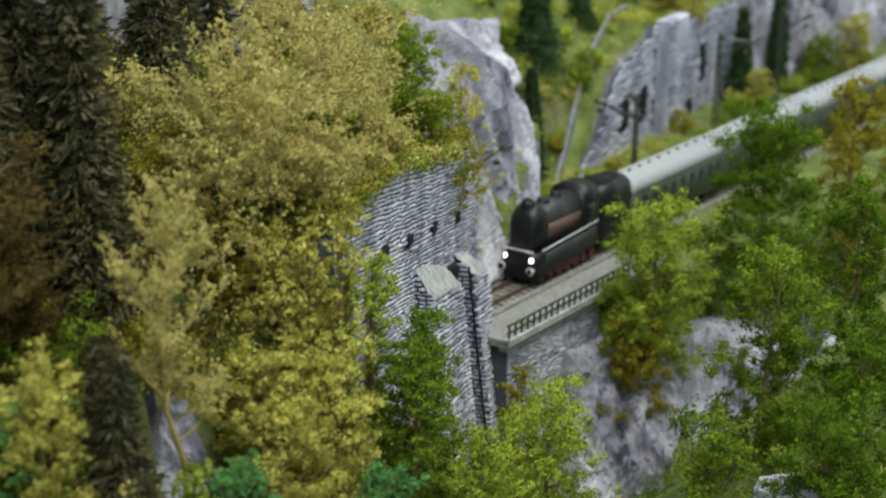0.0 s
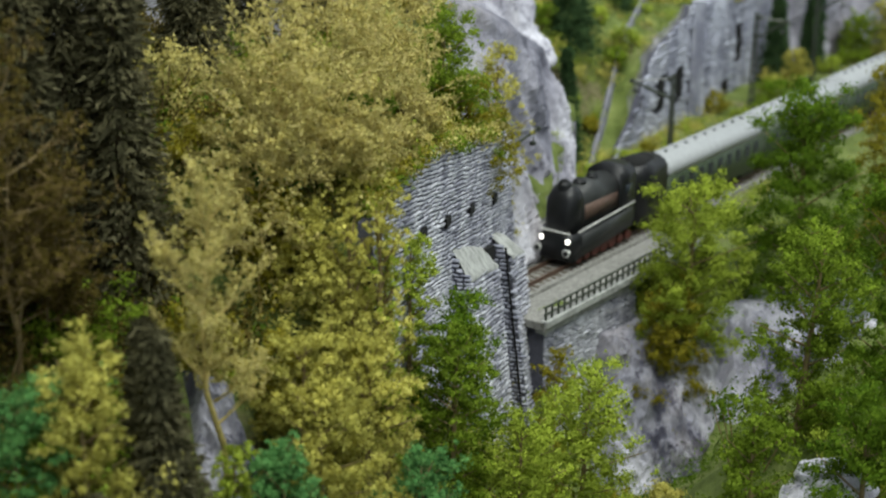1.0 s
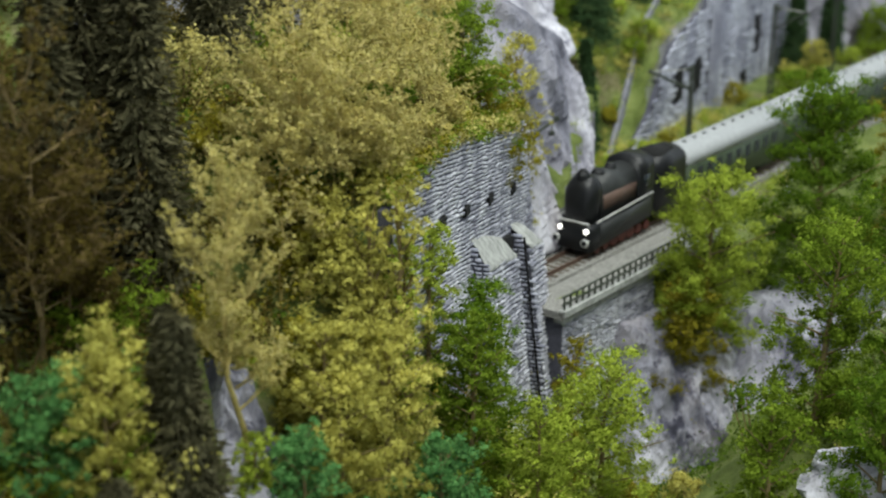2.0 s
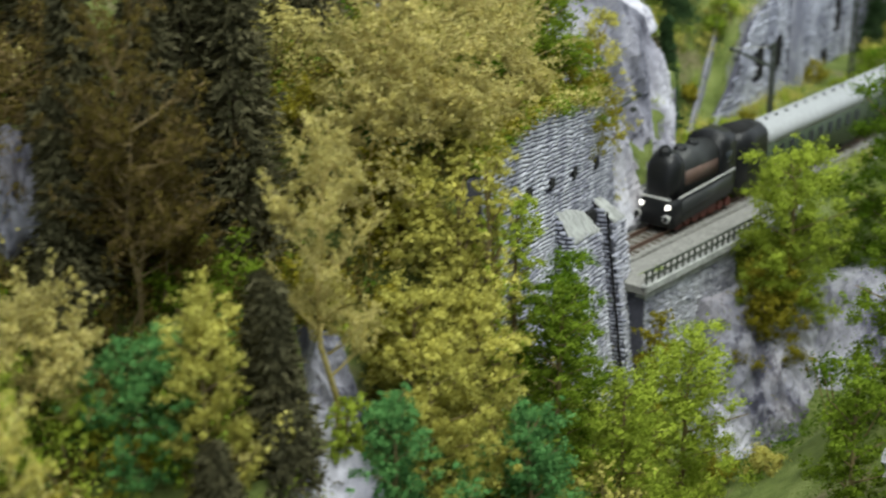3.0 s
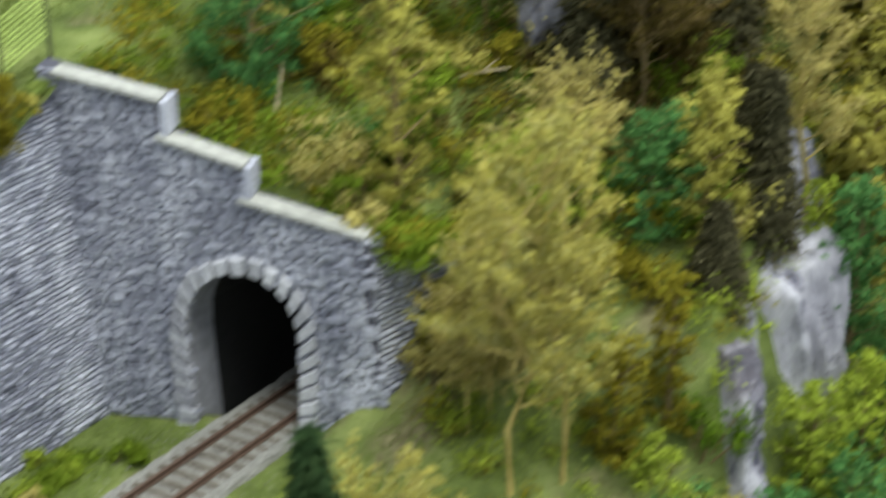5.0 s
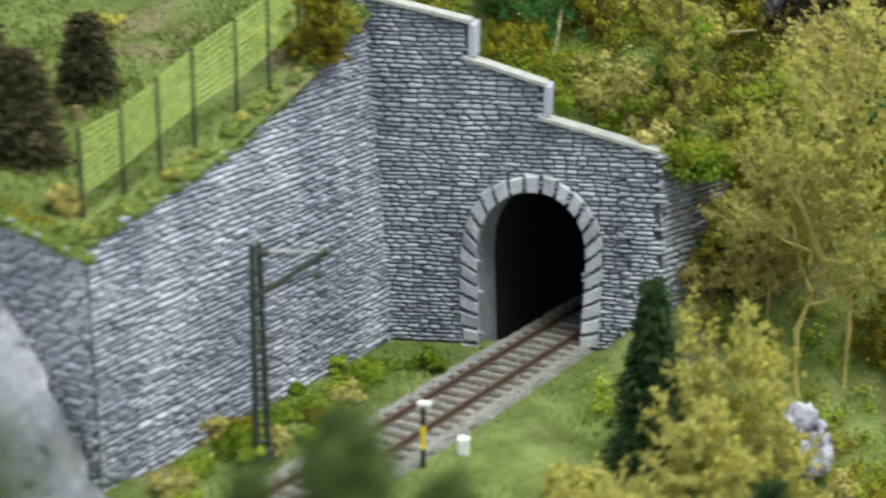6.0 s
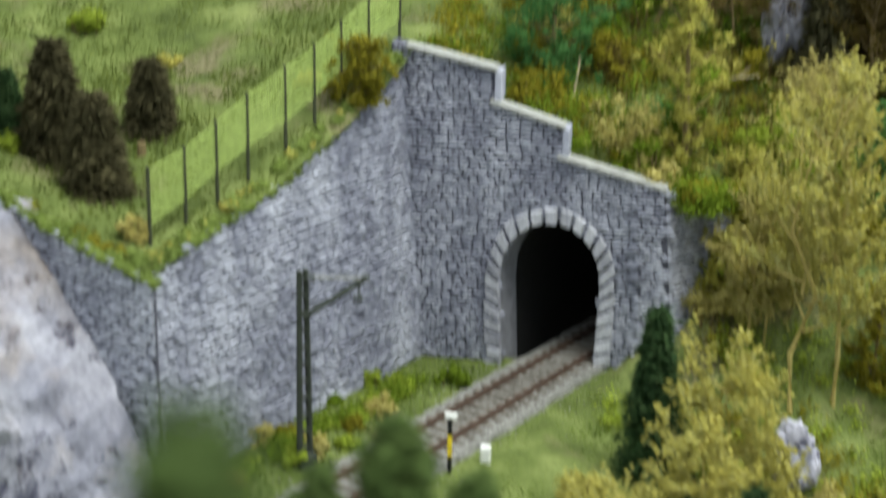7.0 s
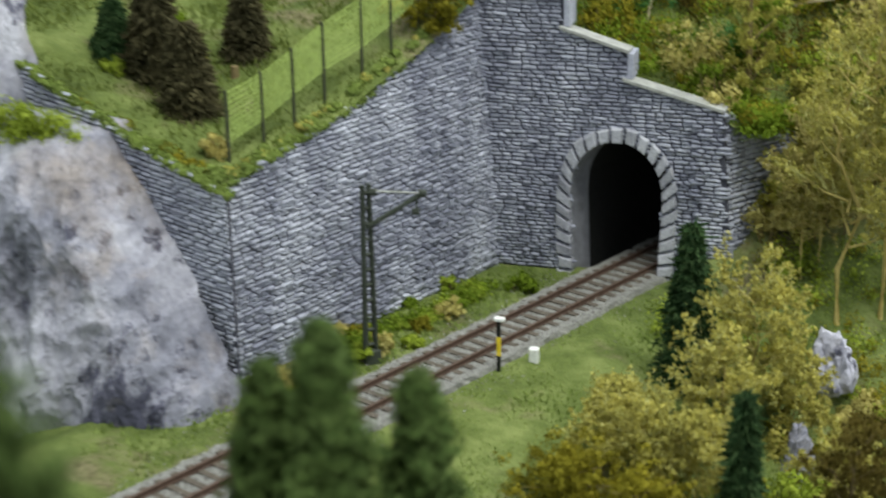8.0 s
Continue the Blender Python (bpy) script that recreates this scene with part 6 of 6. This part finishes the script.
def grass(name, seed, count, pick, tall, label, kind="grass"):
    """Static grass: thin leaning blades."""
    rng = random.Random(seed)
    xy = np.array([pick(rng) for _ in range(count)])
    z = ground_height(xy[:, 0], xy[:, 1])
    g = np.random.default_rng(seed)
    n = len(xy)
    base = np.stack([xy[:, 0], xy[:, 1], z - 0.0006], -1)
    a = g.uniform(0, 6.28, n)
    w = np.stack([np.cos(a), np.sin(a), 0 * a], -1) * g.uniform(0.0003, 0.0007, (n, 1))
    tip = base + np.stack([g.normal(0, 0.0011, n), g.normal(0, 0.0011, n), g.uniform(0.5, 1.2, n) * tall], -1)
    v = np.stack([base - w, base + w, tip], 1).reshape(-1, 3)
    ob = link(name, v, [(3 * i, 3 * i + 1, 3 * i + 2) for i in range(n)], LEAF[kind])
    return tagged(ob, label, "grass", kind="stuff")


def meadow(rng):
    while True:
        x, y = rng.uniform(-0.36, 0.06), rng.uniform(-0.18, 0.12)
        if float(behind_walls(x, y)) > 0.002:
            return x, y


def verge(rng):
    while True:
        x, y = rng.uniform(-0.16, 0.16), rng.uniform(-0.34, 0.0)
        if float(behind_walls(x, y)) < -0.006 and abs(side(x, y, TRACK_A, TRACK_D)[0]) > 0.019 + rng.uniform(0, 0.006):
            return x, y


def far_verge(rng):
    while True:
        x, y = rng.uniform(0.36, 0.62), rng.uniform(0.5, 0.95)
        q = side(x, y, BRIDGE_A, BRIDGE_D)[0]
        if q > 0.02 and bool(far_zone(np.array(x), np.array(y))):
            return x, y


grass("grass", 1, 26000, meadow, 0.0030, "short olive-green static grass on the meadow", "meadow")
grass("grass", 2, 20000, verge, 0.0026, "short light green static grass beside the track")
grass("grass", 3, 12000, far_verge, 0.0030, "bright green grass on the far slope")

hill_top = area(-0.06, 0.11, 0.008, 0.13)


def behind_coping(rng):
    while True:
        x, y = hill_top(rng)
        if float(behind_walls(x, y)) > 0.014:
            return x, y


flock("undergrowth", "ochre", 21, 130, behind_coping, 0.004, 0.010, "ochre flock over the ground above the portal")
flock("undergrowth", "green", 22, 170, behind_coping, 0.004, 0.010, "green flock over the ground above the portal")
flock("undergrowth", "brown", 23, 420, hillside(0.02, 0.17, 0.03, 0.36), 0.005, 0.013, "brown flock between the firs")
flock("undergrowth", "dark", 24, 160, hillside(0.02, 0.17, 0.03, 0.36), 0.005, 0.013, "dark green flock between the firs")
flock("undergrowth", "light", 25, 220, hillside(-0.08, 0.035, 0.0, 0.36), 0.004, 0.011, "light green flock on the wooded slope")
flock("undergrowth", "ochre", 26, 150, hillside(-0.08, 0.035, 0.0, 0.36), 0.004, 0.010, "ochre flock on the wooded slope")
flock("undergrowth", "yellow", 27, 160, area(0.23, 0.345, 0.28, 0.60), 0.005, 0.012, "yellow-green flock on the hill over the gallery")
flock("undergrowth", "ochre", 28, 120, area(0.23, 0.345, 0.28, 0.60), 0.005, 0.012, "ochre flock on the hill over the gallery")
flock("undergrowth", "light", 29, 420, area(0.37, 0.56, 0.55, 0.98), 0.003, 0.010, "bright green flock on the far slope", 110)
flock("undergrowth", "yellow", 30, 280, area(0.40, 0.56, 0.62, 0.98), 0.004, 0.011, "yellow-green flock on the far slope", 110)
flock("undergrowth", "dark", 31, 200, area(0.32, 0.70, 0.10, 0.40), 0.006, 0.016, "dark green flock under the trees")
flock("undergrowth", "ochre", 32, 110, area(0.05, 0.16, -0.26, -0.04), 0.003, 0.008, "ochre flock beside the track")
flock("undergrowth", "light", 33, 120, area(0.03, 0.16, -0.26, -0.03), 0.003, 0.007, "light green flock beside the track", 120)

flock("undergrowth", "straw", 51, 300, area(0.16, 0.28, 0.15, 0.34), 0.005, 0.012, "straw-coloured flock beside the gallery", 110)
flock("undergrowth", "ochre", 54, 130, area(0.16, 0.28, 0.15, 0.34), 0.005, 0.012, "ochre flock beside the gallery", 110)
flock("undergrowth", "brown", 52, 330, area(0.03, 0.26, 0.14, 0.62), 0.006, 0.015, "brown flock under the firs", 150)
flock("undergrowth", "dark", 53, 150, area(0.03, 0.28, 0.14, 0.62), 0.006, 0.015, "dark green flock under the firs", 150)


def wall_foot(rng):
    s = rng.uniform(0.02, 0.15)
    return -0.1245 + 0.372 * s + rng.uniform(0.008, 0.02), -0.165 + 0.928 * s - 0.005


flock("undergrowth", "green", 34, 46, wall_foot, 0.003, 0.0065, "low green shrubs along the foot of the wall")
flock("undergrowth", "light", 35, 26, wall_foot, 0.002, 0.005, "light green tufts along the foot of the wall")


def wall_head(rng):
    s = rng.uniform(0.0, 0.18)
    return -0.1265 + 0.372 * s - rng.uniform(0.0, 0.012), -0.165 + 0.928 * s + 0.002


flock("undergrowth", "yellow", 36, 60, wall_head, 0.0012, 0.003, "yellow-green tufts along the wall's top", 90)
flock("undergrowth", "grass", 37, 220, wall_head, 0.0010, 0.0026, "light green tufts along the wall's top", 120)


def wall_head_south(rng):
    s = rng.uniform(0.0, 0.12)
    return -0.1248 - 0.976 * s, -0.1662 + 0.217 * s + rng.uniform(0.0005, 0.012)


flock("undergrowth", "grass", 38, 160, wall_head_south, 0.0010, 0.0026, "green tufts along the top of the wall", 110)
flock("undergrowth", "ochre", 39, 50, wall_head_south, 0.0012, 0.003, "ochre tufts along the top of the wall", 110)


def crest(name, kind, seed, count, o, u, v, n, line, label):
    """Moss and short grass hanging over a wall's sloping top edge."""
    g = np.random.default_rng(seed)
    a = g.uniform(line[0][0], line[-1][0], count)
    b = np.interp(a, [p[0] for p in line], [p[1] for p in line])
    c = np.array([tuple(Vector(o) + Vector(u) * x + Vector(v) * z - Vector(n) * d) for x, z, d in zip(a, b + g.uniform(-0.0012, 0.0004, count), g.uniform(-0.0010, 0.0035, count))])
    v_, f, nn = flakes(g, c, g.uniform(0.0008, 0.0018, count), 70 * count, 0.0007, 0.7)
    return tagged(link(name, v_, f, LEAF[kind], normals=nn), label, "undergrowth", kind="stuff")


crest("moss", "grass", 81, 320, o2, W2, LEAN2, W2N, [(0.1, 0.14), (0.145, 0.119), (0.18, 0.104), (0.2207, 0.0895)], "short green moss along the sloping wall top")
crest("moss", "grass", 82, 300, o1, W1, LEAN, W1N, [(0, 0.0895), (0.024, 0.095), (0.060, 0.1015), (0.096, 0.110), (0.128, 0.122), (0.155, 0.134)], "short green moss along the retaining wall's top")


def pebbles(name, seed, a, d, s0, s1, count, label, scale=1.0):
    """Loose ballast stones over the bed and spilling down its shoulders."""
    g = np.random.default_rng(seed)
    d = np.array(d) / np.hypot(*d)
    n = np.array([d[1], -d[0]])
    s = g.uniform(s0, s1, count)
    q = g.normal(0, 0.0125, count) * scale
    xy = np.array(a) + d * s[:, None] + n * q[:, None]
    z = np.interp(abs(q) / scale, [0.0172, 0.0195, 0.03], [-0.0021, -0.0046, -0.0042])
    r = g.uniform(0.00025, 0.0007, count)
    c = np.stack([xy[:, 0], xy[:, 1], z + r * 0.4], -1)
    corner = g.normal(size=(count, 4, 3))
    corner /= np.linalg.norm(corner, axis=2, keepdims=True)
    v = (c[:, None] + corner * r[:, None, None]).reshape(-1, 3)
    f = [(4 * i + x, 4 * i + y, 4 * i + z_) for i in range(count) for x, y, z_ in ((0, 1, 2), (0, 2, 3), (0, 3, 1), (1, 3, 2))]
    return tagged(link(name, v, f, GRAVEL), label, "gravel", kind="stuff")


GRAVEL, nt_, bsdf_ = material("loose_ballast", 0.95)
nt_.links.new(ramp(nt_, island(nt_), [(0.0, (0.12, 0.11, 0.10)), (0.5, (0.27, 0.26, 0.24)), (1.0, (0.46, 0.45, 0.42))]), bsdf_.inputs["Base Color"])
pebbles("gravel", 61, TRACK_A, TRACK_D, -0.4, -0.002, 11000, "loose grey ballast stones along the track")
pebbles("gravel", 62, BRIDGE_A, BRIDGE_D, -0.02, 0.4, 5000, "loose grey ballast stones along the bridge track", 0.8)


def ledge(name, kind, seed, count, at, spread, label):
    """A cushion of flock on a rock ledge."""
    g = np.random.default_rng(seed)
    c = np.array(at) + g.normal(size=(count, 3)) * np.array(spread)
    v, f, nn = flakes(g, c, g.uniform(0.003, 0.007, count), 170 * count, 0.0009, 0.7)
    return tagged(link(name, v, f, LEAF[kind], normals=nn), label, "undergrowth", kind="stuff")


def brow(name, kind, seed, count, label):
    """Flock hanging over the gallery's top edge."""
    g = np.random.default_rng(seed)
    a = g.uniform(-0.08, 0.165, count)
    top = np.interp(a, [-0.085, -0.03, 0.02, 0.085, 0.14, 0.168], [0.035, 0.04, 0.033, 0.02, 0.007, 0.012])
    c = np.array([tuple(on_gallery(x, z) - GN * d) for x, z, d in zip(a, top + g.uniform(-0.001, 0.003, count), g.uniform(-0.002, 0.008, count))])
    v, f, nn = flakes(g, c, g.uniform(0.0025, 0.006, count), 130 * count, 0.0009, 0.8)
    return tagged(link(name, v, f, LEAF[kind], normals=nn), label, "undergrowth", kind="stuff")


ledge("undergrowth", "green", 42, 46, (0.060, 0.014, 0.0755), (0.009, 0.009, 0.003), "green flock over the wing wall of the portal")
ledge("undergrowth", "ochre", 43, 22, (0.066, 0.020, 0.0740), (0.008, 0.008, 0.003), "ochre flock over the wing wall of the portal")
brow("undergrowth", "straw", 71, 70, "straw-coloured flock over the gallery's edge")
brow("undergrowth", "green", 72, 60, "green flock over the gallery's edge")
brow("undergrowth", "ochre", 73, 50, "ochre flock over the gallery's edge")
ledge("undergrowth", "light", 41, 40, (-0.213, -0.166, 0.100), (0.011, 0.003, 0.005), "light green grass on a ledge of the rock")

# ---------------------------------------------------------------- the hall under the layout
FLOOR_GREY = plain("hall_floor_grey", (0.25, 0.24, 0.23), 0.7, scale=3)
BOARD = plain("layout_board", (0.3, 0.22, 0.14), 0.7, scale=30)
hall = part("floor", box((9.0, 9.0, 0.05), (0.25, 0.3, -1.125)), FLOOR_GREY)
tagged(hall, "plain grey floor of the exhibition hall", "floor", kind="structure")
board = empty("layout_table")
tagged(board, "wooden table carrying the model railway", "table")
part("tabletop", box((1.5, 2.3, 0.03), (0.24, 0.36, -0.32), 0.003), BOARD, board)
for x in (-0.44, 0.92):
    for y in (-0.72, 1.44):
        part("leg", box((0.06, 0.06, 0.765), (x, y, -0.7175), 0.003), BOARD, board)
